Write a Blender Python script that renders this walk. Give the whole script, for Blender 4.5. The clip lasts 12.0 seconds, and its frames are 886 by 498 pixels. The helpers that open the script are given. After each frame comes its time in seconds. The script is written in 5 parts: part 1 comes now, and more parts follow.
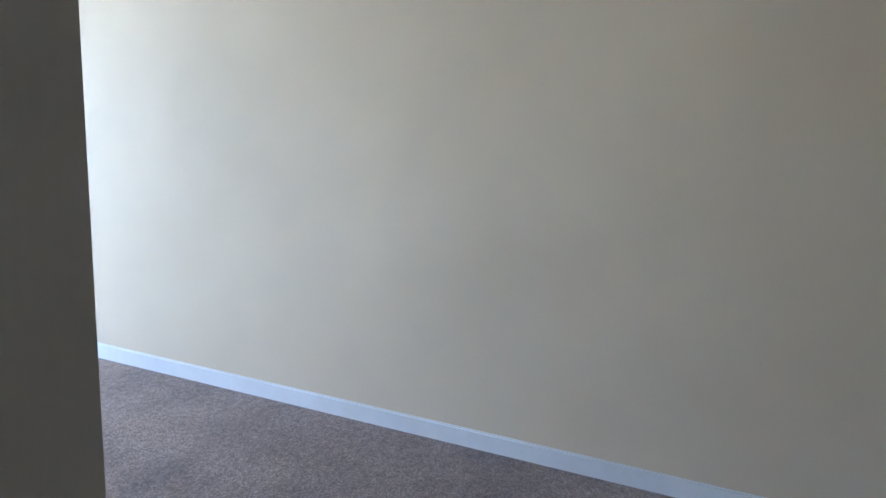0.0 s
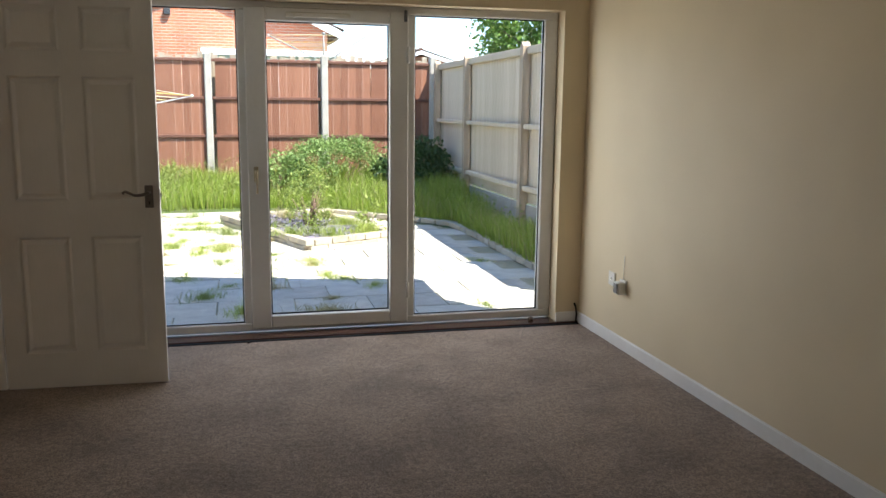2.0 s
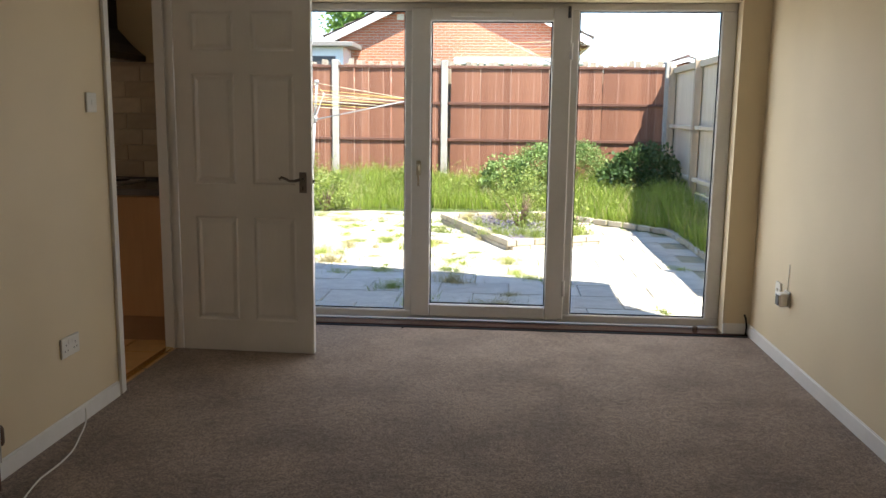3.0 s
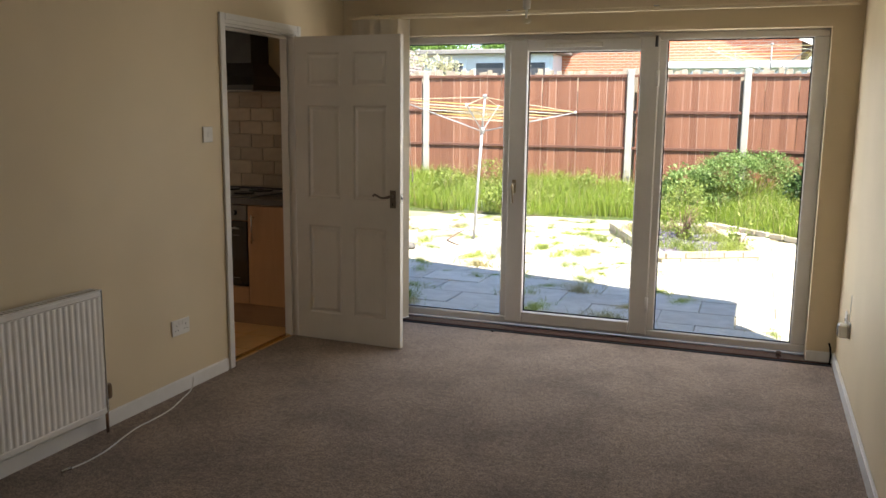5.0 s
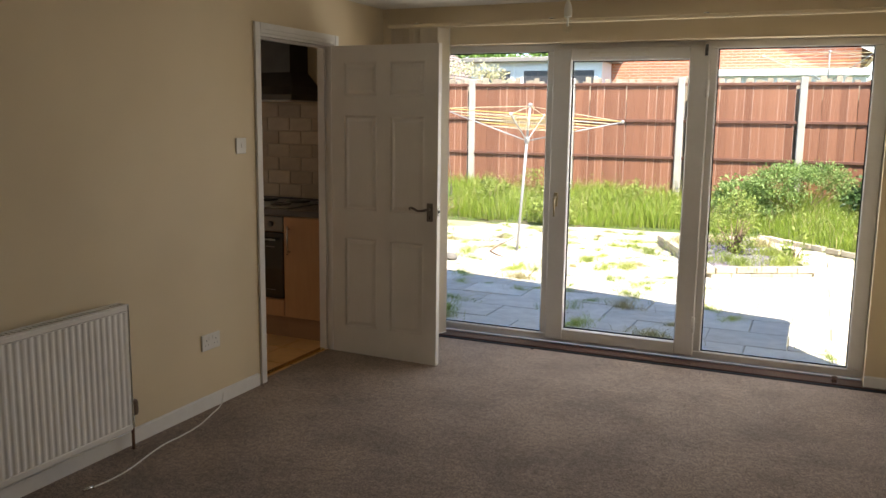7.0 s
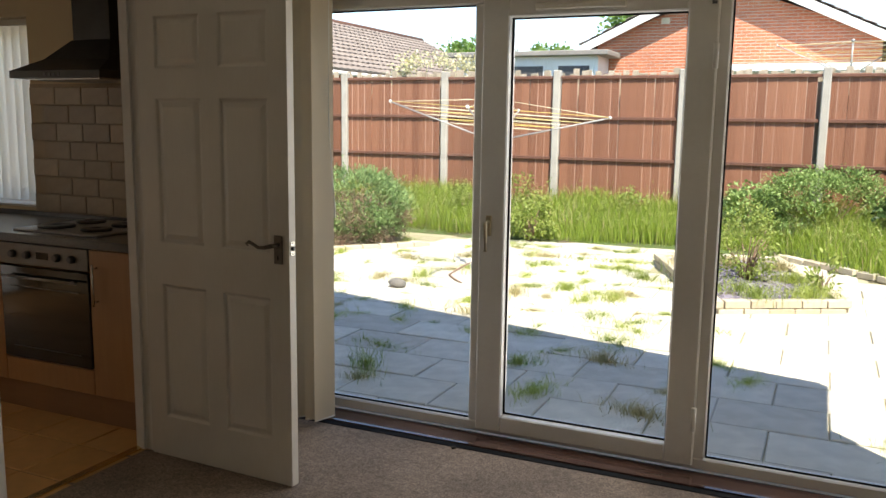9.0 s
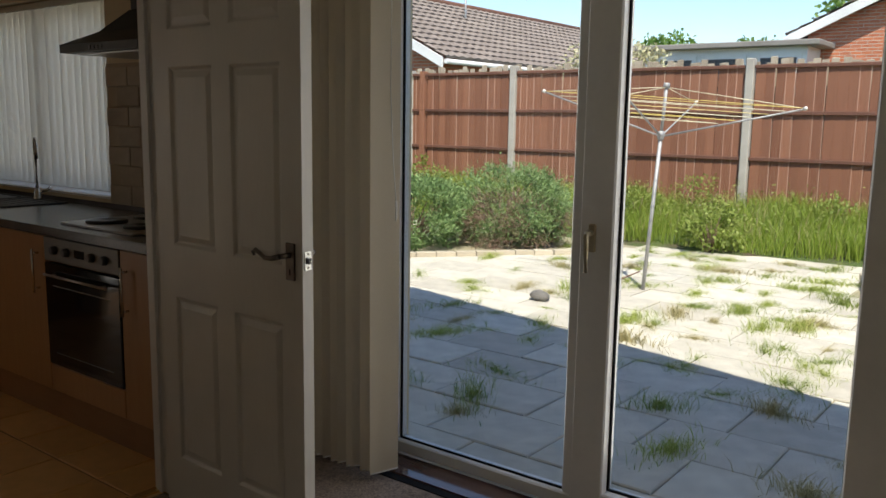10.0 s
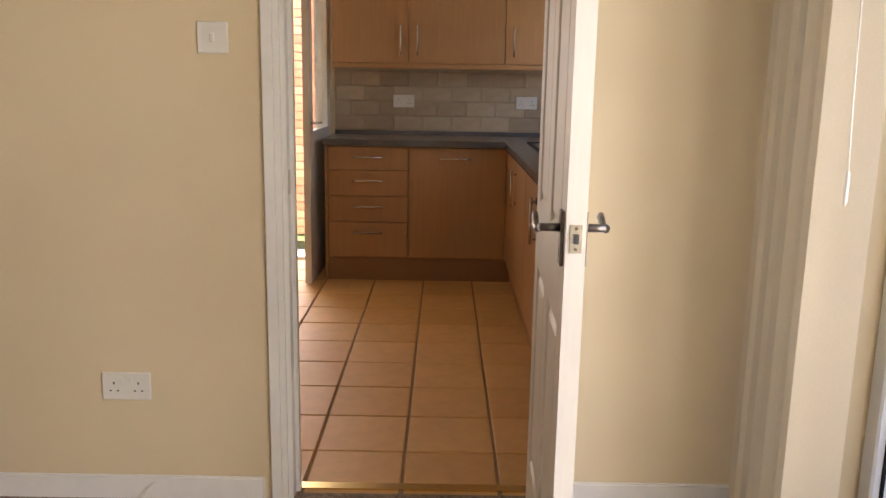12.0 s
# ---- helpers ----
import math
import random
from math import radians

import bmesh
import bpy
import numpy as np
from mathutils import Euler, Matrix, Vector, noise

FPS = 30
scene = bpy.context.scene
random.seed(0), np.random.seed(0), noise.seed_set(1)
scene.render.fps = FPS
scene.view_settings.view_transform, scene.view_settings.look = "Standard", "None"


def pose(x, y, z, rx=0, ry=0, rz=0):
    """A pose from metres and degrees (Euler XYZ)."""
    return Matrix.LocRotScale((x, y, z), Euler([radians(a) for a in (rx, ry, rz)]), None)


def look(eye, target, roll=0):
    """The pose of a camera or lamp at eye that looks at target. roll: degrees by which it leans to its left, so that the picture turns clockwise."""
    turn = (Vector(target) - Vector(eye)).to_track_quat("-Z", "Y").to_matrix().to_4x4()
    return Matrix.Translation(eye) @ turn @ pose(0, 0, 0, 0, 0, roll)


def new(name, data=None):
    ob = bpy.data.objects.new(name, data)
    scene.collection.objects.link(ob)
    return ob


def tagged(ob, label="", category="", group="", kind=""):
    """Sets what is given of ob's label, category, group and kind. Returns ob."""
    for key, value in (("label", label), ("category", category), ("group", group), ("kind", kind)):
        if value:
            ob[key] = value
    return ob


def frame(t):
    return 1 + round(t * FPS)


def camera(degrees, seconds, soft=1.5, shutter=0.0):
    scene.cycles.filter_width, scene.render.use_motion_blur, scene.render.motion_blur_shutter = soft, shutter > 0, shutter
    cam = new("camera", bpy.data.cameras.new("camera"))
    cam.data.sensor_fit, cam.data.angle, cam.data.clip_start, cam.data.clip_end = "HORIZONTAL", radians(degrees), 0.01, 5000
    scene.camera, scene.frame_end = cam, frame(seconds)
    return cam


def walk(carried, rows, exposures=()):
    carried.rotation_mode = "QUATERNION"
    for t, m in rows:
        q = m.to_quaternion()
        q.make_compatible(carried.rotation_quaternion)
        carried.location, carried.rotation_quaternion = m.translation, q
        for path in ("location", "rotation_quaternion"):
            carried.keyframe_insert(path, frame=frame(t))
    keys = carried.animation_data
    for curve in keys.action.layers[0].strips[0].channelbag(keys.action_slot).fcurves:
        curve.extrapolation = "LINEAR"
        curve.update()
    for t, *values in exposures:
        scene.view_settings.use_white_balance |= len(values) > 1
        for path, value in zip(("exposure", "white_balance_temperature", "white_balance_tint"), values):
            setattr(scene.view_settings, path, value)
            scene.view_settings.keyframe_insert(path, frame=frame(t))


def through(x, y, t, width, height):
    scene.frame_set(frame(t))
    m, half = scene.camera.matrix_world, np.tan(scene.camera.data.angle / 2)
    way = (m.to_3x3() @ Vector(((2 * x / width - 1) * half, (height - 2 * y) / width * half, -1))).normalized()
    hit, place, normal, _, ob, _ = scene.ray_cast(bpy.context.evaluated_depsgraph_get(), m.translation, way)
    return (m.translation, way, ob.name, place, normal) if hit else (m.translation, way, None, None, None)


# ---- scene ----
cam = camera(56.0, 12.0)
PATH = [
    (0, (0.56, -5.272, 1.474), (2.335, -4.458, 1.039), 2.2),
    (0.5, (0.633, -5.352, 1.369), (2.008, -3.937, 1.045), 0.8),
    (1, (0.752, -5.427, 1.319), (1.79, -3.747, 1.002), 0.3),
    (1.5, (0.904, -5.36, 1.369), (1.633, -3.528, 1.036), 0.6),
    (2, (1.155, -5.291, 1.427), (1.632, -3.378, 1.093), 0.6),
    (2.5, (1.501, -5.377, 1.396), (1.682, -3.412, 1.071), 0.6),
    (3, (1.841, -5.401, 1.349), (1.693, -3.432, 1.032), 0.7),
    (5, (2.873, -5.691, 1.526), (2.177, -3.845, 1.2), 0.6),
    (5.5, (2.871, -5.704, 1.566), (2.141, -3.871, 1.236), 0.7),
    (6, (2.837, -5.712, 1.585), (2.085, -3.888, 1.254), 0.8),
    (6.5, (2.884, -5.697, 1.576), (2.101, -3.885, 1.256), 0.8),
    (8.5, (2.702, -4.103, 1.475), (1.885, -2.303, 1.171), 0.7),
    (9, (2.635, -3.573, 1.483), (1.822, -1.771, 1.178), 0.8),
    (9.5, (2.669, -3.021, 1.462), (1.773, -1.259, 1.157), 0.4),
    (10, (2.572, -2.566, 1.4), (1.367, -1.0, 1.092), 0.9),
    (10.5, (2.557, -2.173, 1.357), (1.015, -0.938, 1.045), 0.9),
    (11, (2.518, -1.771, 1.332), (0.74, -0.912, 1.015), 0.6),
    (11.5, (2.403, -1.424, 1.294), (0.502, -0.906, 0.953), 1.0),
    (12, (2.382, -1.153, 1.281), (0.422, -1.15, 0.884), 1.0),
]
walk(cam, [(t, look(eye, target, roll)) for t, eye, target, roll in PATH],
     exposures=[(0.0, 3.95, 4520, 9), (0.4, 2.98, 4500, 9), (0.8, 2.4, 4800, 9), (1.5, 1.63, 6100, 10), (3.0, 1.75, 6700, 12), (5.0, 1.85, 6900, 13), (6.5, 1.85, 7050, 14), (8.5, 1.5, 7150, 12),
                (9.5, 1.0, 7000, 11), (10.0, 0.62, 6850, 11), (10.5, 1.22, 6700, 14), (11.0, 2.4, 6800, 18), (11.5, 2.78, 7050, 19), (12.0, 3.0, 7150, 19)])

# ---- light ----
SUN = Vector((0.44, -0.5, 1.0)).normalized()
world = bpy.data.worlds.new("sky")
scene.world = world
world.use_nodes = True
wn = world.node_tree
sky = wn.nodes.new("ShaderNodeTexSky")
sky.sky_type, sky.sun_disc = "NISHITA", False
sky.dust_density, sky.ozone_density, sky.altitude = 0.1, 4.0, 600.0
sky.sun_elevation = math.asin(SUN.z)
sky.sun_rotation = math.atan2(SUN.x, SUN.y)
wn.links.new(sky.outputs[0], wn.nodes["Background"].inputs[0])
wn.nodes["Background"].inputs[1].default_value = 0.15
sun = new("sun", bpy.data.lights.new("sun", "SUN"))
sun.data.energy, sun.data.angle, sun.data.color = 4.8, radians(0.53), (1.0, 0.95, 0.88)
sun.matrix_world = look(SUN * 30, (0, 0, 0))


def opening_light(name, x0, x1, y, z0, z1, watts, m=None):
    """Daylight that comes in through an opening, given off from the opening into the room."""
    la = bpy.data.lights.new(name, "AREA")
    la.shape, la.size, la.size_y, la.energy, la.color = "RECTANGLE", x1 - x0, z1 - z0, watts, (0.97, 0.95, 0.91)
    ob = new(name, la)
    ob.matrix_world = m or look(((x0 + x1) / 2, y, (z0 + z1) / 2), ((x0 + x1) / 2, y - 1, (z0 + z1) / 2))
    return ob


opening_light("patio_daylight", 0.86, 3.06, 0.037, 0.22, 1.85, 10.5)
opening_light("kitchen_daylight", -3.12, -1.58, 0.11, 1.02, 1.96, 1.0)
opening_light("back_door_daylight", 0, 0.7, 0, 0.05, 1.95, 3.6, look((-3.7, -2.4, 1.0), (-2.7, -2.4, 1.0)))


# ---- materials ----
def material(name, color, rough=0.6, metal=0.0, spec=0.5):
    m = bpy.data.materials.new(name)
    m.use_nodes = True
    b = m.node_tree.nodes["Principled BSDF"]
    b.inputs["Base Color"].default_value = (*color, 1)
    b.inputs["Roughness"].default_value = rough
    b.inputs["Metallic"].default_value = metal
    b.inputs["Specular IOR Level"].default_value = spec
    return m


def noise_node(m, scale, detail=3.0, stretch=(1, 1, 1), rough=0.55, space="Object"):
    t = m.node_tree
    co, mp, no = t.nodes.new("ShaderNodeTexCoord"), t.nodes.new("ShaderNodeMapping"), t.nodes.new("ShaderNodeTexNoise")
    mp.inputs["Scale"].default_value = stretch
    no.inputs["Scale"].default_value, no.inputs["Detail"].default_value, no.inputs["Roughness"].default_value = scale, detail, rough
    t.links.new(co.outputs[space], mp.inputs["Vector"])
    t.links.new(mp.outputs[0], no.inputs["Vector"])
    return no


def ramp_node(m, fac, stops):
    r = m.node_tree.nodes.new("ShaderNodeValToRGB")
    while len(r.color_ramp.elements) < len(stops):
        r.color_ramp.elements.new(0.5)
    for e, (p, c) in zip(r.color_ramp.elements, stops):
        e.position, e.color = p, (*c, 1)
    m.node_tree.links.new(fac, r.inputs[0])
    return r


def mix_node(m, a, b, fac, mode="MIX"):
    x = m.node_tree.nodes.new("ShaderNodeMix")
    x.data_type, x.blend_type = "RGBA", mode
    for sock, v in ((x.inputs[6], a), (x.inputs[7], b), (x.inputs[0], fac)):
        if isinstance(v, bpy.types.NodeSocket):
            m.node_tree.links.new(v, sock)
        elif isinstance(v, tuple):
            sock.default_value = (*v, 1)
        else:
            sock.default_value = v
    return x.outputs[2]


def set_color(m, socket):
    m.node_tree.links.new(socket, m.node_tree.nodes["Principled BSDF"].inputs["Base Color"])
    return m


def bump(m, height, strength=0.2, dist=0.01):
    b = m.node_tree.nodes.new("ShaderNodeBump")
    b.inputs["Strength"].default_value, b.inputs["Distance"].default_value = strength, dist
    m.node_tree.links.new(height, b.inputs["Height"])
    m.node_tree.links.new(b.outputs[0], m.node_tree.nodes["Principled BSDF"].inputs["Normal"])
    return m


def random_tint(m, dark, light, island=False):
    """A colour between dark and light, another one for each object or each island of a mesh."""
    t = m.node_tree
    if island:
        out = t.nodes.new("ShaderNodeNewGeometry").outputs["Random Per Island"]
    else:
        out = t.nodes.new("ShaderNodeObjectInfo").outputs["Random"]
    return ramp_node(m, out, [(0.0, dark), (1.0, light)]).outputs[0]


def speckled(name, a, b, scale, rough=0.7, big=1.2, strength=0.15, dist=0.003, detail=4.0, spec=0.5, metal=0.0, stretch=(1, 1, 1), amount=0.5):
    """Fine grain between the colours a and b, large soft patches, and relief of the grain."""
    m = material(name, a, rough, metal, spec)
    fine, large = noise_node(m, scale, detail, stretch), noise_node(m, big, 3.0)
    c1 = ramp_node(m, fine.outputs[0], [(0.3, a), (0.7, b)]).outputs[0]
    c2 = ramp_node(m, large.outputs[0], [(0.35, tuple(v * 0.86 for v in a)), (0.65, b)]).outputs[0]
    set_color(m, mix_node(m, c1, c2, amount))
    return bump(m, fine.outputs[0], strength, dist)


def tinted(name, dark, light, scale, rough=0.7, strength=0.3, dist=0.004, island=False, grain=0.35, stretch=(1, 1, 1), detail=4.0, space="Object"):
    """Colour that changes from piece to piece, with grain on each."""
    m = material(name, dark, rough)
    fine = noise_node(m, scale, detail, stretch, space=space)
    g = ramp_node(m, fine.outputs[0], [(0.25, (0.5, 0.5, 0.5)), (0.75, (1.0, 1.0, 1.0))]).outputs[0]
    set_color(m, mix_node(m, random_tint(m, dark, light, island), g, grain, "MULTIPLY"))
    return bump(m, fine.outputs[0], strength, dist)


def wall_paint(name, a, b):
    m = speckled(name, a, b, 260.0, 0.62, 0.9, 0.10, 0.0015, 3.0, 0.35)
    return m


MAGNOLIA = wall_paint("magnolia_emulsion", (0.655, 0.54, 0.365), (0.715, 0.60, 0.415))
CEILING = wall_paint("white_emulsion", (0.66, 0.635, 0.57), (0.71, 0.685, 0.62))
GLOSS = speckled("white_gloss_paint", (0.74, 0.73, 0.70), (0.80, 0.79, 0.77), 30.0, 0.32, 2.0, 0.06, 0.002)
DOORWHITE = speckled("white_door_paint", (0.66, 0.63, 0.58), (0.71, 0.68, 0.63), 24.0, 0.38, 2.0, 0.12, 0.0015, stretch=(6, 6, 0.6))
UPVC = speckled("white_upvc", (0.71, 0.70, 0.69), (0.76, 0.75, 0.74), 40.0, 0.28, 1.5, 0.03, 0.001)
GASKET = material("black_rubber", (0.012, 0.012, 0.013), 0.85, 0.0, 0.15)
PLASTIC = speckled("white_plastic", (0.70, 0.68, 0.63), (0.75, 0.73, 0.68), 50.0, 0.3, 3.0, 0.02, 0.001)
DARKPLASTIC = material("dark_grey_plastic", (0.05, 0.05, 0.055), 0.4)
CHROME = speckled("satin_chrome", (0.55, 0.54, 0.52), (0.66, 0.65, 0.63), 60.0, 0.24, 4.0, 0.03, 0.001, metal=1.0)
AGEDCHROME = speckled("aged_chrome", (0.14, 0.12, 0.108), (0.21, 0.185, 0.168), 60.0, 0.3, 4.0, 0.04, 0.001, metal=0.9)
BRASS = speckled("brass_strip", (0.72, 0.52, 0.20), (0.80, 0.60, 0.28), 40.0, 0.25, 4.0, 0.05, 0.001, metal=1.0)
BLACKIRON = material("black_enamel", (0.02, 0.02, 0.022), 0.3)
THRESHOLD = speckled("dark_stained_board", (0.080, 0.045, 0.038), (0.125, 0.072, 0.060), 9.0, 0.10, 2.0, 0.06, 0.001, stretch=(1, 14, 14))
THRESHOLD.node_tree.nodes["Principled BSDF"].inputs["Coat Weight"].default_value = 0.35
THRESHOLD.node_tree.nodes["Principled BSDF"].inputs["Coat Roughness"].default_value = 0.08


def glass_material(name, tint=(1, 1, 1), rough=0.0):
    m = bpy.data.materials.new(name)
    m.use_nodes = True
    t = m.node_tree
    t.nodes.remove(t.nodes["Principled BSDF"])
    clear, gloss, mixer, fres = (t.nodes.new("ShaderNodeBsdfTransparent"), t.nodes.new("ShaderNodeBsdfGlossy"),
                                 t.nodes.new("ShaderNodeMixShader"), t.nodes.new("ShaderNodeLayerWeight"))
    clear.inputs[0].default_value = (*tint, 1)
    gloss.inputs["Roughness"].default_value = rough
    power = t.nodes.new("ShaderNodeMath")
    power.operation, power.inputs[1].default_value = "POWER", 5.0
    low = t.nodes.new("ShaderNodeMath")
    low.operation, low.inputs[1].default_value, low.inputs[2].default_value = "MULTIPLY_ADD", 0.45, 0.03
    t.links.new(fres.outputs["Facing"], power.inputs[0])
    t.links.new(power.outputs[0], low.inputs[0])
    t.links.new(low.outputs[0], mixer.inputs[0])
    t.links.new(clear.outputs[0], mixer.inputs[1])
    t.links.new(gloss.outputs[0], mixer.inputs[2])
    t.links.new(mixer.outputs[0], t.nodes["Material Output"].inputs[0])
    return m


GLASS = glass_material("window_glass", (0.97, 0.985, 0.975))


def carpet_material():
    m = material("beige_brown_carpet", (0.208, 0.155, 0.117), 0.95, 0.0, 0.1)
    node = m.node_tree.nodes["Principled BSDF"]
    node.inputs["Sheen Weight"].default_value, node.inputs["Sheen Roughness"].default_value = 0.24, 0.45
    node.inputs["Sheen Tint"].default_value = (1.0, 0.90, 0.82, 1)
    fine, tuft, wide = noise_node(m, 330.0, 2.0), noise_node(m, 105.0, 4.0, rough=0.7), noise_node(m, 2.2, 6.0, rough=0.65)
    a = ramp_node(m, fine.outputs[0], [(0.40, (0.105, 0.079, 0.062)), (0.60, (0.440, 0.340, 0.273))]).outputs[0]
    b = ramp_node(m, tuft.outputs[0], [(0.40, (0.100, 0.076, 0.060)), (0.60, (0.440, 0.340, 0.273))]).outputs[0]
    c = ramp_node(m, wide.outputs[0], [(0.36, (0.64, 0.64, 0.65)), (0.60, (1.06, 1.06, 1.06))]).outputs[0]
    clump = noise_node(m, 34.0, 3.0, rough=0.6)
    e = ramp_node(m, clump.outputs[0], [(0.36, (0.70, 0.685, 0.67)), (0.62, (1.10, 1.09, 1.08))]).outputs[0]
    pile = mix_node(m, mix_node(m, a, b, 0.6), c, 0.9, "MULTIPLY")
    set_color(m, mix_node(m, pile, e, 0.9, "MULTIPLY"))
    s = mix_node(m, fine.outputs[0], tuft.outputs[0], 0.6)
    return bump(m, s, 0.7, 0.006)


CARPET = carpet_material()


# ---- mesh helpers ----
def box(bm, x0, x1, y0, y1, z0, z1, bevel=0.0, seg=1):
    vs = [bm.verts.new((x, y, z)) for x in (x0, x1) for y in (y0, y1) for z in (z0, z1)]
    fs = [bm.faces.new([vs[i] for i in q]) for q in
          ((0, 1, 3, 2), (4, 6, 7, 5), (0, 4, 5, 1), (2, 3, 7, 6), (0, 2, 6, 4), (1, 5, 7, 3))]
    if bevel:
        es = list({e for f in fs for e in f.edges})
        bmesh.ops.bevel(bm, geom=es, offset=bevel, segments=seg, affect="EDGES", profile=0.5)
    return bm


def boxes(*rows, bevel=0.0):
    bm = bmesh.new()
    for r in rows:
        box(bm, *r, bevel=bevel)
    return bm


def tube(bm, p, q, r0, r1=None, n=10, caps=True):
    """A round bar from p to q."""
    p, q = Vector(p), Vector(q)
    r1 = r0 if r1 is None else r1
    rot = (q - p).to_track_quat("Z", "Y").to_matrix()
    rings = []
    for c, r in ((p, r0), (q, r1)):
        rings.append([bm.verts.new(c + rot @ Vector((r * math.cos(2 * math.pi * i / n), r * math.sin(2 * math.pi * i / n), 0))) for i in range(n)])
    for i in range(n):
        j = (i + 1) % n
        f = bm.faces.new((rings[0][i], rings[0][j], rings[1][j], rings[1][i]))
        f.smooth = True
    if caps:
        bm.faces.new(rings[0][::-1]), bm.faces.new(rings[1])
    return bm


def hose(bm, pts, r, n=8):
    """A round bar along a run of points."""
    pts = [Vector(p) for p in pts]
    rings = []
    for k, c in enumerate(pts):
        d = pts[min(k + 1, len(pts) - 1)] - pts[max(k - 1, 0)]
        rot = d.to_track_quat("Z", "Y").to_matrix()
        rr = r[k] if isinstance(r, (list, tuple)) else r
        rings.append([bm.verts.new(c + rot @ Vector((rr * math.cos(2 * math.pi * i / n), rr * math.sin(2 * math.pi * i / n), 0))) for i in range(n)])
    for a, b in zip(rings, rings[1:]):
        for i in range(n):
            j = (i + 1) % n
            bm.faces.new((a[i], a[j], b[j], b[i])).smooth = True
    bm.faces.new(rings[0][::-1]), bm.faces.new(rings[-1])
    return bm


def lathe(bm, rings, centre=(0, 0, 0), n=24):
    """A turned body: rows of (radius, height) round the z axis."""
    c = Vector(centre)
    rows = [[bm.verts.new(c + Vector((r * math.cos(2 * math.pi * i / n), r * math.sin(2 * math.pi * i / n), z))) for i in range(n)] for r, z in rings]
    for a, b in zip(rows, rows[1:]):
        for i in range(n):
            j = (i + 1) % n
            bm.faces.new((a[i], a[j], b[j], b[i])).smooth = True
    bm.faces.new(rows[0][::-1]), bm.faces.new(rows[-1])
    return bm


def prism(bm, outline, lo, hi, axis="y"):
    """A flat outline of (u, v) drawn out along an axis: y takes (x, z), x takes (y, z), z takes (x, y)."""
    def at(u, v, w):
        return {"y": (u, w, v), "x": (w, u, v), "z": (u, v, w)}[axis]
    a = [bm.verts.new(at(u, v, lo)) for u, v in outline]
    b = [bm.verts.new(at(u, v, hi)) for u, v in outline]
    bm.faces.new(a), bm.faces.new(b[::-1])
    k = len(outline)
    for i in range(k):
        j = (i + 1) % k
        bm.faces.new((a[i], b[i], b[j], a[j]))
    return bm


def mesh_of(name, bm, mat):
    bmesh.ops.recalc_face_normals(bm, faces=bm.faces[:])
    me = bpy.data.meshes.new(name)
    bm.to_mesh(me)
    bm.free()
    me.materials.append(mat)
    return me


def part(name, bm, mat, parent=None, label="", m=None):
    ob = new(name, mesh_of(name, bm, mat))
    if parent is not None:
        ob.parent = parent
    if m is not None:
        ob.matrix_basis = m
    if label:
        ob["label"] = label
    return ob


def piece(name, mesh, parent, m):
    ob = new(name, mesh)
    ob.parent, ob.matrix_basis = parent, m
    return ob


def setting(name, bm, mat, label, category):
    return tagged(part(name, bm, mat), label, category, kind="structure")


def thing(name, m, label, category, group=""):
    ob = new(name)
    ob.empty_display_size = 0.1
    ob.matrix_basis = m
    return tagged(ob, label, category, group)


# ---- rooms: living room x 0..3.392, y -8.6..-0.15; kitchen x -3.48..-0.1, y -2.95..-0.15 ----
W, CEIL, FACE = 3.392, 2.30, -0.15
DY0, DY1, DH = -1.625, -0.83, 2.015      # kitchen doorway
EY0, EY1 = -5.83, -5.04                  # entrance doorway
WX0, WX1, WZ1 = 0.33, 3.225, 2.045        # patio window opening
KX0, KX1, KZ0, KZ1 = -3.2, -1.5, 0.95, 2.03   # kitchen window
EDGE = -0.226                            # where the carpet stops short of the window wall
BX = -3.48                               # kitchen back wall
BY0, BY1 = -2.80, -2.0                   # back doorway

carpet = setting("floor", boxes((0, W, -8.6, EDGE, -0.06, 0.0), (-0.06, 0, DY0 + 0.03, DY1 - 0.03, -0.06, 0.0), (-0.1, 0, EY0 + 0.03, EY1 - 0.03, -0.06, 0.0), (-1.4, -0.1, -8.6, -3.05, -0.06, 0.0)), CARPET,
                 "worn grey-brown twist pile carpet laid wall to wall", "carpet")
setting("subfloor", boxes((-3.75, 3.69, -8.8, -0.15, -0.2, -0.062)), material("concrete_slab", (0.3, 0.3, 0.29), 0.9), "concrete slab under the floors", "floor")
setting("ceiling", boxes((-3.75, 3.69, -8.8, 0.12, CEIL, CEIL + 0.1)), CEILING, "plain white painted ceiling over the rooms", "ceiling")
setting("wall_east", boxes((W, 3.69, -8.8, 0.12, -0.2, CEIL)), MAGNOLIA, "magnolia painted plaster wall", "wall")
setting("wall_south", boxes((-3.75, W, -8.8, -8.6, -0.2, CEIL)), MAGNOLIA, "magnolia painted plaster wall", "wall")
setting("wall_west", boxes((-0.1, 0, DY1, FACE, 0, CEIL), (-0.1, 0, DY0, DY1, DH, CEIL), (-0.1, 0, EY1, DY0, 0, CEIL),
                           (-0.1, 0, EY0, EY1, DH, CEIL), (-0.1, 0, -8.6, EY0, 0, CEIL)), MAGNOLIA, "magnolia painted plaster wall with two doorways", "wall")
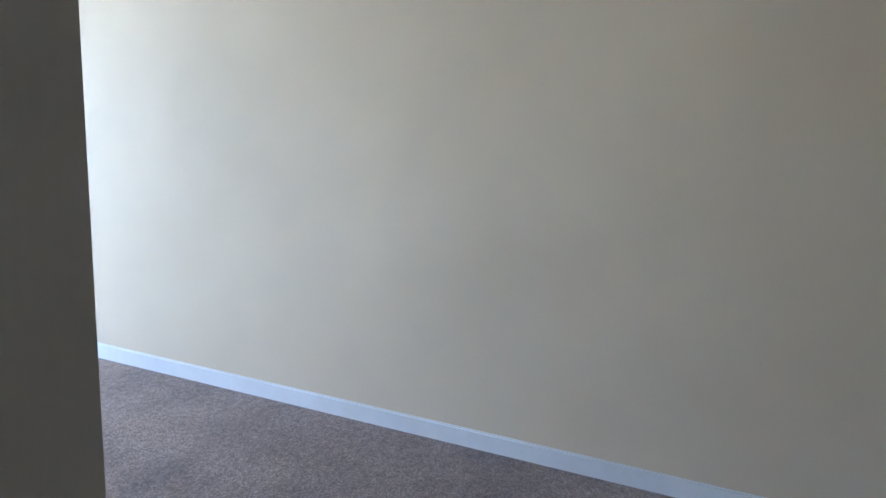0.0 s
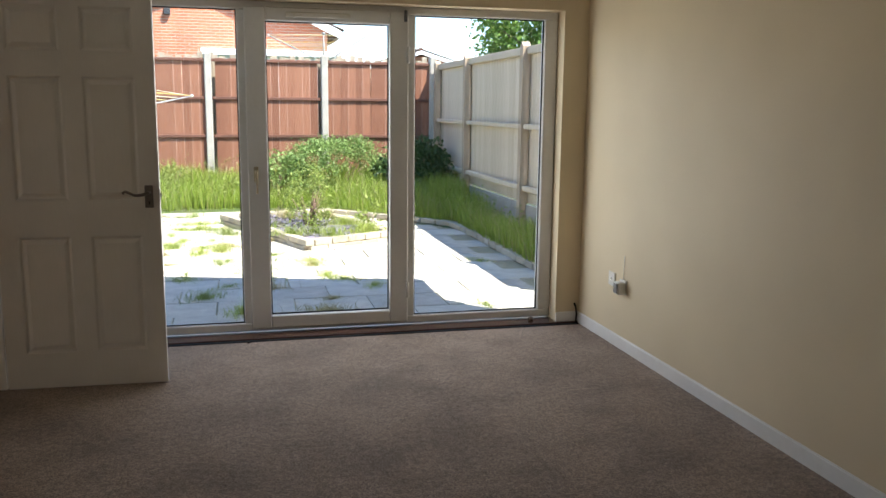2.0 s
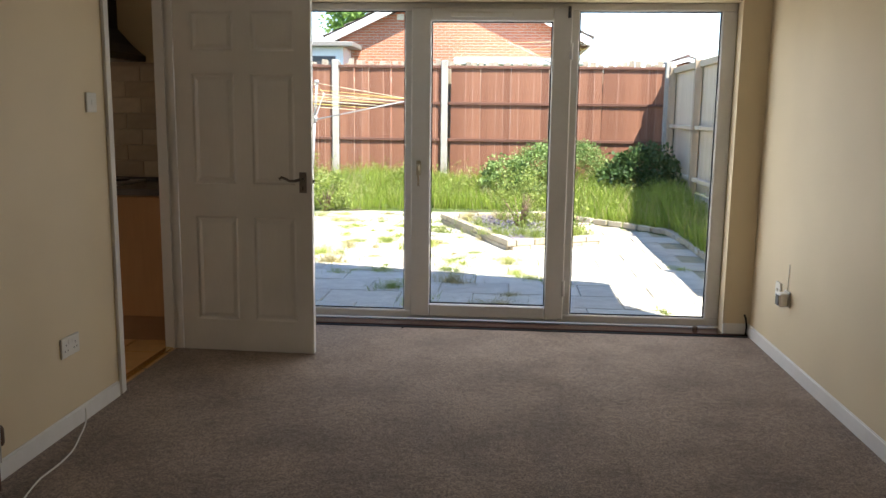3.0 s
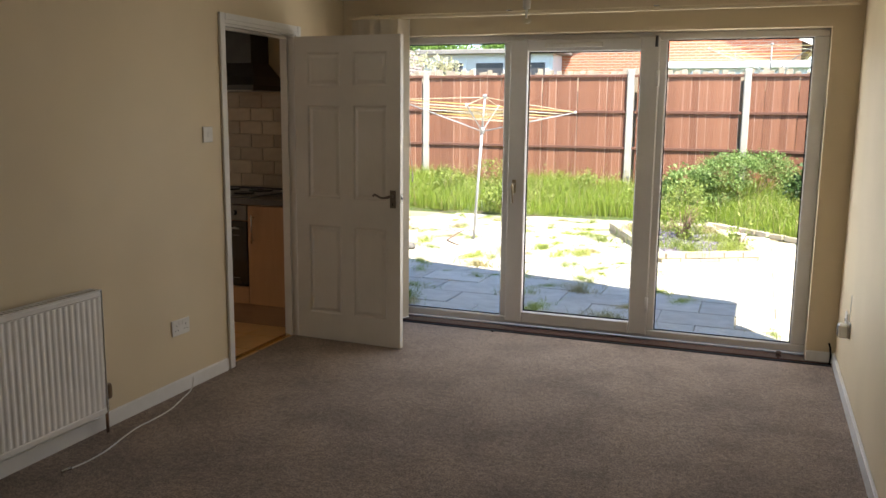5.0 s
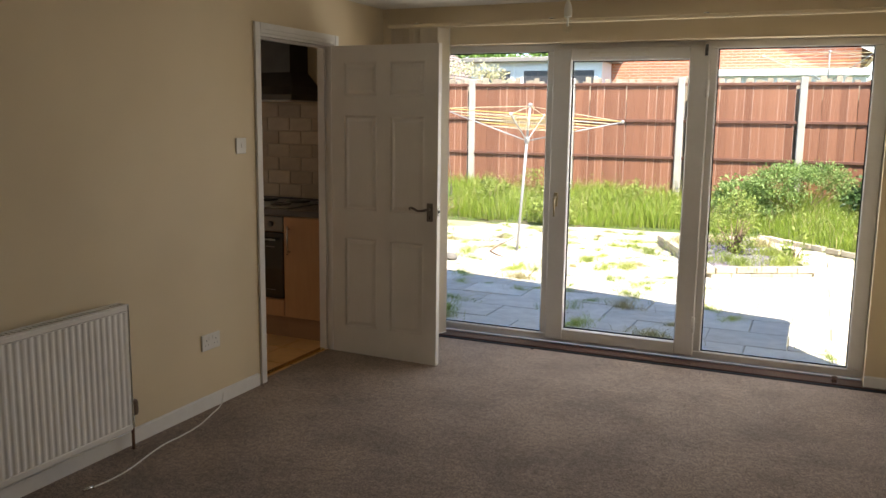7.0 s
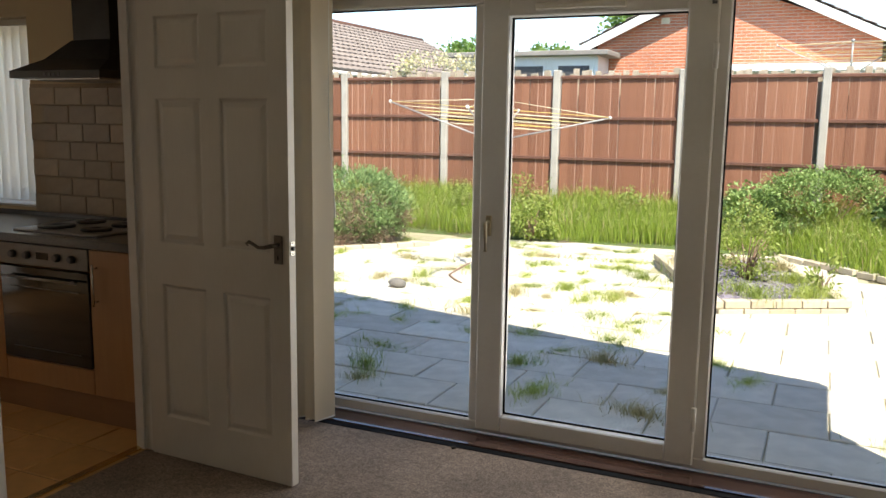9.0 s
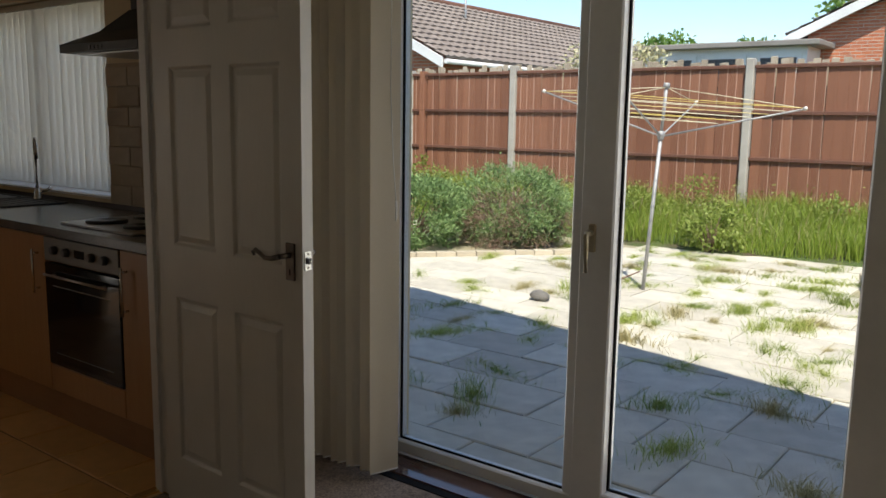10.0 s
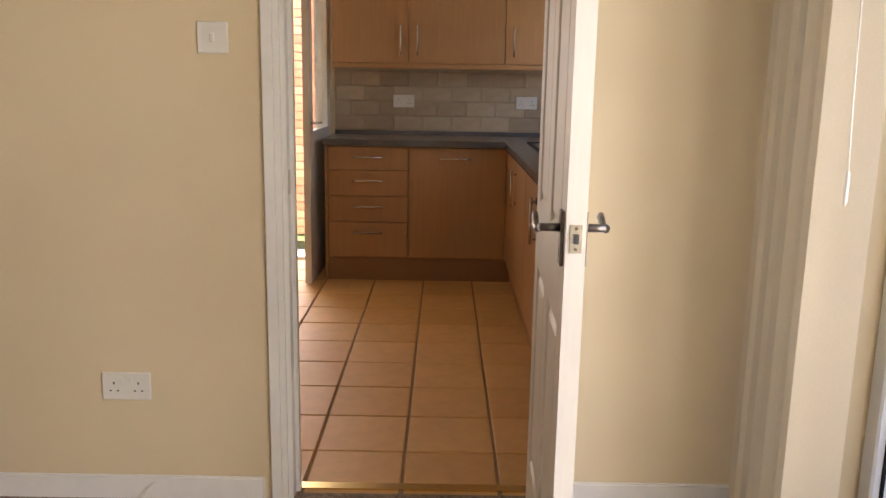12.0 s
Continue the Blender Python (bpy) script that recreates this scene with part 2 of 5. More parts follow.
setting("wall_north", boxes((-3.75, KX0, FACE, 0.12, -0.2, CEIL), (KX0, KX1, FACE, 0.12, -0.2, KZ0), (KX0, KX1, FACE, 0.12, KZ1, CEIL),
                            (KX1, WX0, FACE, 0.12, -0.2, CEIL), (WX0, WX1, FACE, 0.12, WZ1, CEIL), (WX0, WX1, FACE, 0.12, -0.2, -0.005), (WX1, W, FACE, 0.12, -0.2, CEIL)),
        MAGNOLIA, "magnolia painted plaster wall round the patio window", "wall")
setting("wall_kitchen_south", boxes((BX, -0.1, -3.05, -2.95, 0, CEIL)), MAGNOLIA, "magnolia painted plaster wall", "wall")
setting("wall_kitchen_west", boxes((-3.75, BX, BY1, FACE, -0.2, CEIL), (-3.75, BX, BY0, BY1, DH, CEIL), (-3.75, BX, -8.6, BY0, -0.2, CEIL)),
        MAGNOLIA, "magnolia painted plaster wall with the back doorway", "wall")
setting("wall_hall", boxes((-1.5, -1.4, -8.6, -3.05, 0, CEIL)), MAGNOLIA, "magnolia painted plaster wall of the hall", "wall")

# ---- joinery ----
SK = 0.075
skirting_rows = ((W - 0.016, W, -8.6, FACE - 0.0005, 0, SK), (0, 0.016, DY1 + 0.062, FACE - 0.017, 0, SK), (0, 0.016, EY1 + 0.062, DY0 - 0.062, 0, SK),
                 (0, 0.016, -8.6, EY0 - 0.062, 0, SK), (WX1, W - 0.0165, FACE - 0.016, FACE, 0, SK), (0, WX0, FACE - 0.016, FACE, 0, SK), (0.017, W - 0.017, -8.6, -8.584, 0, SK))
for row in skirting_rows:
    bm = boxes(row)
    bmesh.ops.bevel(bm, geom=[e for e in bm.edges if all(v.co.z > 0.05 for v in e.verts)], offset=0.006, segments=2, affect="EDGES")
    setting("baseboard", bm, GLOSS, "white gloss painted skirting board along the wall", "skirting board")


def moulding(row, y0, y1):
    """An architrave length: a thick outer band and a thinner one at the opening."""
    xa, xb, ya, yb, za, zb = row
    bands = ((0.0, 0.62, 1.0), (0.62, 1.0, 0.80))
    bm = bmesh.new()
    for f, g, t in bands:
        x0, x1 = (xa, xa + (xb - xa) * t) if xa >= 0 else (xb - (xb - xa) * t, xb)
        if yb < y0 + 0.1:
            box(bm, x0, x1, ya + (yb - ya) * f, ya + (yb - ya) * g, za, zb, 0.0022, 2)
        elif ya > y1 - 0.1:
            box(bm, x0, x1, yb - (yb - ya) * g, yb - (yb - ya) * f, za, zb, 0.0022, 2)
        else:
            box(bm, x0, x1, ya, yb, zb - (zb - za) * g, zb - (zb - za) * f, 0.0022, 2)
    return bm


def door_casing(name, y0, y1, both):
    """Lining, stops and architraves of a doorway in the wall between x -0.1 and 0."""
    lining = boxes((-0.102, 0.002, y0, y0 + 0.026, 0, DH), (-0.102, 0.002, y1 - 0.026, y1, 0, DH), (-0.102, 0.002, y0 + 0.026, y1 - 0.026, DH - 0.026, DH))
    ob = setting(name, lining, GLOSS, "white gloss painted door lining and architrave", "door frame")
    part("door_stop", boxes((-0.075, -0.045, y0 + 0.026, y0 + 0.038, 0, DH - 0.038), (-0.075, -0.045, y1 - 0.038, y1 - 0.026, 0, DH - 0.038), (-0.075, -0.045, y0 + 0.026, y1 - 0.026, DH - 0.038, DH - 0.026)), GLOSS, ob)
    for x0, x1 in ((0.0, 0.016), (-0.116, -0.1)) if both else ((0.0, 0.016),):
        for row in ((x0, x1, y0 - 0.038, y0 + 0.012, 0, DH + 0.045), (x0, x1, y1 - 0.012, y1 + 0.045, 0, DH + 0.045), (x0, x1, y0 + 0.012, y1 - 0.012, DH - 0.012, DH + 0.045)):
            part("architrave", moulding(row, y0, y1), GLOSS, ob)
    return ob


frame1 = door_casing("door_frame_1", DY0, DY1, True)
door_casing("door_frame_2", EY0, EY1, True)
part("strike_plate", boxes((-0.04, -0.015, DY0 + 0.026, DY0 + 0.028, 0.95, 1.02)), CHROME, frame1, "chrome strike plate")
setting("threshold_strip", boxes((-0.1, -0.06, DY0 + 0.03, DY1 - 0.03, 0.0, 0.006)), BRASS, "brass carpet threshold strip in the kitchen doorway", "threshold strip")


def panel_leaf(w=0.762, h=1.981, t=0.04):
    """A six-panel moulded leaf: x from the hinge, z up, both faces moulded."""
    xs, zs = (0.0, 0.092, 0.335, 0.427, 0.67, w), (0.0, 0.18, 0.77, 0.95, 1.55, 1.67, 1.88, h)
    bm = bmesh.new()
    fields = []
    for side in (-1, 1):
        grid = [[bm.verts.new((x, side * t / 2, z)) for z in zs] for x in xs]
        for i in range(len(xs) - 1):
            for k in range(len(zs) - 1):
                q = (grid[i][k], grid[i + 1][k], grid[i + 1][k + 1], grid[i][k + 1])
                f = bm.faces.new(q if side < 0 else q[::-1])
                if i in (1, 3) and k in (1, 3, 5):
                    fields.append(f)
        if side < 0:
            low = grid
        else:
            rim = [(i, 0) for i in range(len(xs))] + [(len(xs) - 1, k) for k in range(1, len(zs))] + [(i, len(zs) - 1) for i in range(len(xs) - 2, -1, -1)] + [(0, k) for k in range(len(zs) - 2, 0, -1)]
            for (a, b), (c, d) in zip(rim, rim[1:] + rim[:1]):
                bm.faces.new((low[a][b], grid[a][b], grid[c][d], low[c][d]))
    bm.normal_update()
    bmesh.ops.recalc_face_normals(bm, faces=bm.faces[:])
    for thick, depth in ((0.005, -0.002), (0.010, -0.006), (0.009, -0.0005), (0.028, 0.0065)):
        bmesh.ops.inset_individual(bm, faces=fields, thickness=thick, depth=depth)
    return bm


def lever_set(door, x, z, t, side):
    """Backplate with a scrolled lever on one face of a leaf."""
    s = side
    y = s * t / 2
    plate = part("back_plate", boxes((x - 0.02, x + 0.02, min(y, y + s * 0.007), max(y, y + s * 0.007), z - 0.056, z + 0.056), bevel=0.002), AGEDCHROME, door, "dull chrome back plate")
    bm = tube(bmesh.new(), (x, y + s * 0.007, z + 0.02), (x, y + s * 0.045, z + 0.02), 0.009, 0.008, 12)
    pts = [(x, y + s * 0.045, z + 0.02), (x - 0.03, y + s * 0.05, z + 0.012), (x - 0.06, y + s * 0.05, z + 0.010), (x - 0.085, y + s * 0.05, z + 0.022), (x - 0.105, y + s * 0.05, z + 0.03), (x - 0.118, y + s * 0.05, z + 0.022), (x - 0.112, y + s * 0.05, z + 0.014)]
    hose(bm, pts, [0.009, 0.008, 0.007, 0.007, 0.007, 0.007, 0.005], 8)
    part("lever", bm, AGEDCHROME, plate, "scrolled satin chrome lever")
    part("keyhole", boxes((x - 0.003, x + 0.003, min(y + s * 0.006, y + s * 0.0075), max(y + s * 0.006, y + s * 0.0075), z - 0.040, z - 0.022)), GASKET, plate)


def panel_door(name, m, label):
    d = tagged(new(name), label, "door", kind="structure")
    d.matrix_basis = m
    part("leaf", panel_leaf(), DOORWHITE, d)
    for side in (-1, 1):
        lever_set(d, 0.712, 0.967, 0.04, side)
    lock = part("latch_plate", boxes((0.762, 0.764, -0.012, 0.012, 0.945, 1.001)), CHROME, d, "chrome latch plate with screws")
    part("latch_bolt", boxes((0.764, 0.771, -0.005, 0.005, 0.964, 0.982)), DARKPLASTIC, lock)
    for z in (0.952, 0.994):
        part("screw", tube(bmesh.new(), (0.764, 0, z), (0.7648, 0, z), 0.0035, n=8), AGEDCHROME, lock)
    for z in (0.22, 1.0, 1.76):
        part("hinge", tube(bmesh.new(), (-0.006, 0.016, z - 0.04), (-0.006, 0.016, z + 0.04), 0.006, n=8), BRASS, d, "brass butt hinge")
    return d


panel_door("door_1", pose(0.02, -0.862, 0.008, 0, 0, -2.2), "white six-panel moulded door standing open into the room")
panel_door("door_2", pose(0.013, -5.013, 0.008, 0, 0, 0.0), "white six-panel moulded entrance door standing open against the room")

# ---- patio window ----
FY0, FY1 = -0.035, 0.035
win = tagged(new("window_1"), "white plastic patio window with a glazed door between two fixed panes", "patio window", kind="structure")


def bar(name, x0, x1, z0, z1, parent, y0=FY0, y1=FY1, bevel=0.006, mat=None, label=""):
    return part(name, boxes((x0, x1, y0, y1, z0, z1), bevel=bevel), mat or UPVC, parent, label)


bar("frame_head", 0.33, 3.225, 1.995, 2.045, win)
bar("frame_sill", 0.33, 3.225, 0.018, 0.07, win)
bar("frame_jamb", 0.33, 0.395, 0.07, 1.995, win)
bar("frame_jamb", 3.135, 3.225, 0.07, 1.995, win)
bar("mullion", 1.182, 1.236, 0.07, 1.995, win)
bar("mullion", 2.214, 2.272, 0.07, 1.995, win)
sash = bar("door_sash", 1.226, 1.350, 0.036, 2.012, win, -0.055, 0.03)
for x0, x1, z0, z1 in ((2.106, 2.226, 0.036, 2.012), (1.350, 2.106, 0.036, 0.117), (1.350, 2.106, 1.932, 2.012)):
    bar("sash_rail", x0, x1, z0, z1, sash, -0.055, 0.03)
panes = ((0.395, 1.182, 0.07, 1.995), (1.350, 2.106, 0.117, 1.932), (2.272, 3.135, 0.07, 1.995))
for x0, x1, z0, z1 in panes:
    pane = part("pane", boxes((x0 - 0.008, x1 + 0.008, -0.003, 0.003, z0 - 0.008, z1 + 0.008)), GLASS, win, "clear glass pane")
    pane.visible_shadow = False
    e, k = 0.007, (0.0 if x0 < 1.2 or x0 > 2.2 else -0.012)
    part("gasket", boxes((x0, x0 + e, -0.012 + k * 0.2, -0.004, z0, z1), (x1 - e, x1, -0.012 + k * 0.2, -0.004, z0, z1), (x0 + e, x1 - e, -0.012 + k * 0.2, -0.004, z0, z0 + e), (x0 + e, x1 - e, -0.012 + k * 0.2, -0.004, z1 - e, z1)), GASKET, pane, "black rubber gasket")
OLDBRASS = speckled("dull_brass", (0.33, 0.28, 0.19), (0.44, 0.38, 0.27), 50.0, 0.35, 4.0, 0.04, 0.001, metal=0.6)
hp = part("handle_plate", boxes((1.262, 1.290, -0.066, -0.055, 0.965, 1.06), bevel=0.004), OLDBRASS, sash, "dull brass handle plate")
bm = tube(bmesh.new(), (1.276, -0.066, 1.03), (1.276, -0.10, 1.03), 0.009, n=10)
hose(bm, [(1.276, -0.095, 1.035), (1.277, -0.104, 1.02), (1.279, -0.106, 0.97), (1.279, -0.104, 0.90)], [0.010, 0.010, 0.009, 0.008], 10)
part("handle_lever", bm, OLDBRASS, hp, "dull brass lever handle turned down")
vent = part("trickle_vent", boxes((1.47, 1.86, -0.072, -0.055, 1.955, 1.985), bevel=0.004), PLASTIC, sash, "white trickle vent")
for i in range(9):
    part("vent_slot", boxes((1.49 + i * 0.04, 1.515 + i * 0.04, -0.0735, -0.0719, 1.967, 1.973)), UPVC, vent)
for z in (0.25, 1.75):
    part("sash_hinge", tube(bmesh.new(), (2.222, -0.066, z - 0.05), (2.222, -0.066, z + 0.05), 0.011, n=10), UPVC, sash)
part("sash_hinge", tube(bmesh.new(), (2.206, -0.066, 1.95), (2.206, -0.066, 2.02), 0.010, n=10), DARKPLASTIC, sash, "dark hinge pin")

setting("threshold", boxes((WX0, WX1, FACE, FY0 + 0.002, -0.006, 0.010), (0.0165, W - 0.0165, EDGE + 0.042, FACE - 0.0165, -0.006, 0.010), (WX0, WX1, FACE - 0.0165, FACE, -0.006, 0.010)), THRESHOLD, "dark polished timber threshold board under the patio window", "threshold")
# Solid filler coloured near-black to paint in the shade of the carpet-edge gap.
setting("carpet_gap_shade", boxes((0.0, W, EDGE, FACE, -0.06, -0.012)), material("gap_shade_black", (0.012, 0.010, 0.010), 0.9), "near-black filler painted as the shade in the gap at the edge of the carpet", "gap")
setting("carpet_bar", boxes((0.017, W - 0.017, EDGE - 0.001, EDGE + 0.042, -0.012, 0.004), bevel=0.004), GASKET, "black rubber edging strip along the carpet", "edging strip")
pb = thing("pebble", pose(3.07, -0.09, 0.010), "small brown pebble lying on the threshold board", "pebble")
part("stone", lathe(bmesh.new(), [(0.008, 0.0), (0.018, 0.006), (0.016, 0.018), (0.006, 0.024)], n=10), speckled("brown_stone", (0.12, 0.08, 0.05), (0.2, 0.14, 0.1), 60.0), pb)
pb2 = thing("pebble", pose(1.2, -0.245, 0.0), "small dark crumb of soil lying on the carpet", "pebble")
part("stone", lathe(bmesh.new(), [(0.005, 0.0), (0.012, 0.004), (0.010, 0.010), (0.003, 0.013)], n=8), material("dark_soil", (0.03, 0.025, 0.02), 0.9), pb2)

# ---- blind beside the window ----


def blind_fabric(name, a, b, through):
    """Woven fabric that lets part of the light through."""
    m = material(name, a, 0.85)
    t = m.node_tree
    weave = noise_node(m, 420.0, 3.0, (1, 1, 0.5))
    c = ramp_node(m, weave.outputs[0], [(0.2, a), (0.8, b)]).outputs[0]
    set_color(m, c)
    tr, mx = t.nodes.new("ShaderNodeBsdfTranslucent"), t.nodes.new("ShaderNodeMixShader")
    t.links.new(c, tr.inputs[0])
    mx.inputs[0].default_value = through
    t.links.new(t.nodes["Principled BSDF"].outputs[0], mx.inputs[1])
    t.links.new(tr.outputs[0], mx.inputs[2])
    t.links.new(mx.outputs[0], t.nodes["Material Output"].inputs[0])
    return m


FABRIC = blind_fabric("cream_blind_fabric", (0.59, 0.51, 0.385), (0.65, 0.57, 0.44), 0.28)
rail = thing("blind_headrail", pose(0.10, -0.250, 2.146), "slim white headrail of a vertical blind across the wall", "blind rail")
part("rail", boxes((0, 3.255, -0.020, 0.020, 0.008, 0.032), bevel=0.004), MAGNOLIA, rail)
for i in range(4):
    part("bracket", boxes((0.2 + i * 0.95, 0.23 + i * 0.95, -0.01, 0.100, 0.034, 0.042)), CHROME, rail)
blind = thing("vertical_blind", pose(0.0, -0.250, 0.0), "cream fabric vertical blind drawn fully to the side", "blind")
rnd = random.Random(5)
for i in range(9):
    x, a = 0.175 + i * 0.0425, radians(rnd.uniform(40, 74))
    bm = bmesh.new()
    cols = []
    for k in range(7):
        u = (k / 6 - 0.5) * 0.127
        bow = 0.013 * math.cos(math.pi * (k / 6 - 0.5)) * (1 if i % 2 else -0.6)
        cols.append([bm.verts.new((x + u * math.cos(a) + bow * math.sin(a), u * math.sin(a) - bow * math.cos(a), z)) for z in (0.03, 0.7, 1.4, 2.150)])
    for p, q in zip(cols, cols[1:]):
        for k in range(3):
            bm.faces.new((p[k], q[k], q[k + 1], p[k + 1])).smooth = True
    louvre = part("louvre", bm, FABRIC, blind)
    low, high = Vector((x - 0.058 * math.cos(a), -0.058 * math.sin(a), 0.036)), Vector((x + 0.058 * math.cos(a), 0.058 * math.sin(a), 0.036))
    part("bottom_weight", tube(bmesh.new(), low + Vector((0.004, 0, 0)), high + Vector((0.004, 0, 0)), 0.003, n=6), PLASTIC, louvre)
cord = part("pull_cord", hose(bmesh.new(), [(0.572, -0.03, 2.15), (0.574, -0.035, 1.9), (0.570, -0.035, 1.5), (0.584, -0.035, 1.25), (0.600, -0.036, 1.1)], 0.0022, 6), PLASTIC, blind, "thin white pull cord")
part("cord_weight", lathe(bmesh.new(), [(0.002, 0.0), (0.0045, 0.01), (0.005, 0.06), (0.003, 0.075)], (0.600, -0.036, 1.03), 12), PLASTIC, cord, "white cord weight")

# ---- wall fittings ----


def face_plate(name, m, w, h, label, category, kind):
    """A plastic plate on a wall; local x to the right along the wall, -y out of the wall, z up from its centre."""
    ob = thing(name, m, label, category)
    plate = part("plate", boxes((-w / 2, w / 2, -0.009, 0.0, -h / 2, h / 2), bevel=0.003), PLASTIC, ob)
    if kind == "switch":
        part("rocker", boxes((-0.006, 0.006, -0.0125, -0.009, -0.012, 0.012), bevel=0.0015), PLASTIC, plate)
    elif kind == "double":
        for x in (-w / 4, w / 4):
            part("rocker", boxes((x - 0.022 * (1 if x > 0 else -1) - 0.006, x - 0.022 * (1 if x > 0 else -1) + 0.006, -0.012, -0.009, 0.012, 0.030), bevel=0.001), PLASTIC, plate)
            for dx, dz, a, b in ((0, 0.010, 0.002, 0.004), (-0.011, -0.014, 0.003, 0.002), (0.011, -0.014, 0.003, 0.002)):
                part("pin_hole", boxes((x + dx - a, x + dx + a, -0.0097, -0.0088, dz - b, dz + b)), GASKET, plate)
    elif kind == "coax":
        part("socket_ring", tube(bmesh.new(), (0, -0.009, 0), (0, -0.016, 0), 0.008, n=12), CHROME, plate)
    return ob


face_plate("light_switch", pose(0.0, -1.798, 1.386, 0, 0, 90), 0.086, 0.086, "white plastic light switch on the wall beside the doorway", "light switch", "switch")
face_plate("double_socket", pose(0.0, -2.095, 0.362, 0, 0, 90), 0.146, 0.086, "white plastic double power socket low on the wall", "socket", "double")
face_plate("aerial_socket", pose(W, -0.655, 0.400, 0, 0, -90), 0.086, 0.086, "white plastic aerial socket low on the wall", "socket", "coax")
sr = face_plate("single_socket", pose(W, -0.81, 0.38, 0, 0, -90), 0.086, 0.086, "white plastic socket with a plug-in adaptor low on the wall", "socket", "plain")
part("adaptor", boxes((-0.02, 0.045, -0.06, -0.009, -0.04, 0.035), bevel=0.008), PLASTIC, sr, "white plug-in adaptor")
part("adaptor_face", boxes((-0.012, 0.038, -0.064, -0.060, -0.032, 0.026), bevel=0.0015), DARKPLASTIC, sr, "dark grey face of the adaptor")
part("aerial_lead", hose(bmesh.new(), [(0.0, -0.005, 0.03), (0.004, -0.006, 0.10), (0.002, -0.004, 0.19)], 0.0025, 6), PLASTIC, sr, "thin white wire")
cj = thing("cable_end", pose(W - 0.03, FACE - 0.03, 0.0), "short black cable end standing at the skirting in the corner", "cable")
part("cable", hose(bmesh.new(), [(0.0, 0.0, 0.0), (0.004, 0.0, 0.06), (-0.002, 0.006, 0.11), (-0.012, 0.008, 0.135)], 0.006, 8), GASKET, cj)

# radiator
RAD = speckled("white_radiator_enamel", (0.76, 0.74, 0.70), (0.80, 0.78, 0.75), 30.0, 0.35, 2.0, 0.03, 0.001)
rad = thing("radiator", pose(0.0, -2.748, 0.110), "white ribbed panel radiator mounted low on the wall", "radiator")
RL, RH = 1.20, 0.59
bm = bmesh.new()
n = int(RL / 0.0333)
front = []
for i in range(n):
    for f, x in ((0.0, 0.0868), (0.12, 0.0872), (0.30, 0.0891), (0.42, 0.0897), (0.58, 0.0897), (0.70, 0.0891), (0.88, 0.0872)):
        front.append((x, -(i + f) * RL / n))
prism(bm, [(0.074, 0.0), (0.080, -0.001)] + front + [(0.080, -RL + 0.0005), (0.074, -RL)], 0.03, RH - 0.03, "z")
box(bm, 0.066, 0.090, -RL, 0.0, 0.0, 0.03, 0.006, 2)
box(bm, 0.066, 0.090, -RL, 0.0, RH - 0.03, RH - 0.003, 0.006, 2)
part("front_panel", bm, RAD, rad)
part("rear_panel", boxes((0.03, 0.045, -RL, 0.0, 0.0, RH), bevel=0.004), RAD, rad)
for y in (0.0, -RL - 0.003):
    part("side_panel", boxes((0.028, 0.093, y, y + 0.003, 0.01, RH + 0.002), bevel=0.001), RAD, rad)
grille = part("top_grille", boxes((0.028, 0.036, -RL, 0, RH - 0.002, RH + 0.004), (0.084, 0.093, -RL, 0, RH - 0.002, RH + 0.004)), RAD, rad)
for i in range(48):
    part("grille_slat", boxes((0.036, 0.084, -RL + 0.01 + i * 0.025, -RL + 0.022 + i * 0.025, RH - 0.002, RH + 0.002)), RAD, grille)
valve = part("valve", tube(tube(bmesh.new(), (0.055, 0.03, 0.0), (0.055, 0.03, 0.06), 0.011, n=12), (0.055, -0.005, 0.02), (0.055, 0.03, 0.02), 0.008, n=10), CHROME, rad, "chrome radiator valve")
part("valve_cap", lathe(bmesh.new(), [(0.014, 0.0), (0.018, 0.01), (0.018, 0.06), (0.013, 0.07)], (0.065, 0.035, 0.06), 14), speckled("aged_brown_plastic", (0.13, 0.08, 0.05), (0.20, 0.13, 0.08), 30.0), valve, "discoloured valve cap")
part("pipe", tube(bmesh.new(), (0.055, 0.03, -0.135), (0.055, 0.03, 0.0), 0.0075, n=10), speckled("tarnished_copper", (0.16, 0.09, 0.06), (0.24, 0.14, 0.09), 20.0, 0.5, metal=0.6), rad, "tarnished copper pipe into the floor")
for y in (-0.2, -RL + 0.2):
    part("bracket", boxes((0.0, 0.03, y - 0.02, y + 0.02, 0.05, RH - 0.05)), RAD, rad)

# white lead on the carpet
lead = thing("aerial_lead", pose(0, 0, 0), "loose white aerial lead lying on the carpet", "cable")
pts = [(0.017, -2.02, 0.055), (0.03, -2.04, 0.04), (0.042, -2.075, 0.006), (0.085, -2.2, 0.0045), (0.135, -2.36, 0.0045), (0.150, -2.5, 0.0045), (0.150, -2.62, 0.0045), (0.175, -2.75, 0.0045), (0.212, -2.9, 0.0045), (0.222, -3.02, 0.0045), (0.214, -3.11, 0.006)]
smooth = []
for i in range(len(pts) - 1):
    p0, p1, p2, p3 = (Vector(pts[max(0, min(len(pts) - 1, i + k))]) for k in (-1, 0, 1, 2))
    for s in range(5):
        u = s / 5
        smooth.append(0.5 * (2 * p1 + (p2 - p0) * u + (2 * p0 - 5 * p1 + 4 * p2 - p3) * u * u + (3 * p1 - p0 - 3 * p2 + p3) * u ** 3))
smooth.append(Vector(pts[-1]))
part("sheath", hose(bmesh.new(), smooth, 0.0036, 6), PLASTIC, lead)
part("plug", tube(bmesh.new(), (0.214, -3.11, 0.0075), (0.206, -3.155, 0.0075), 0.0075, 0.006, 10), CHROME, lead, "metal aerial plug")

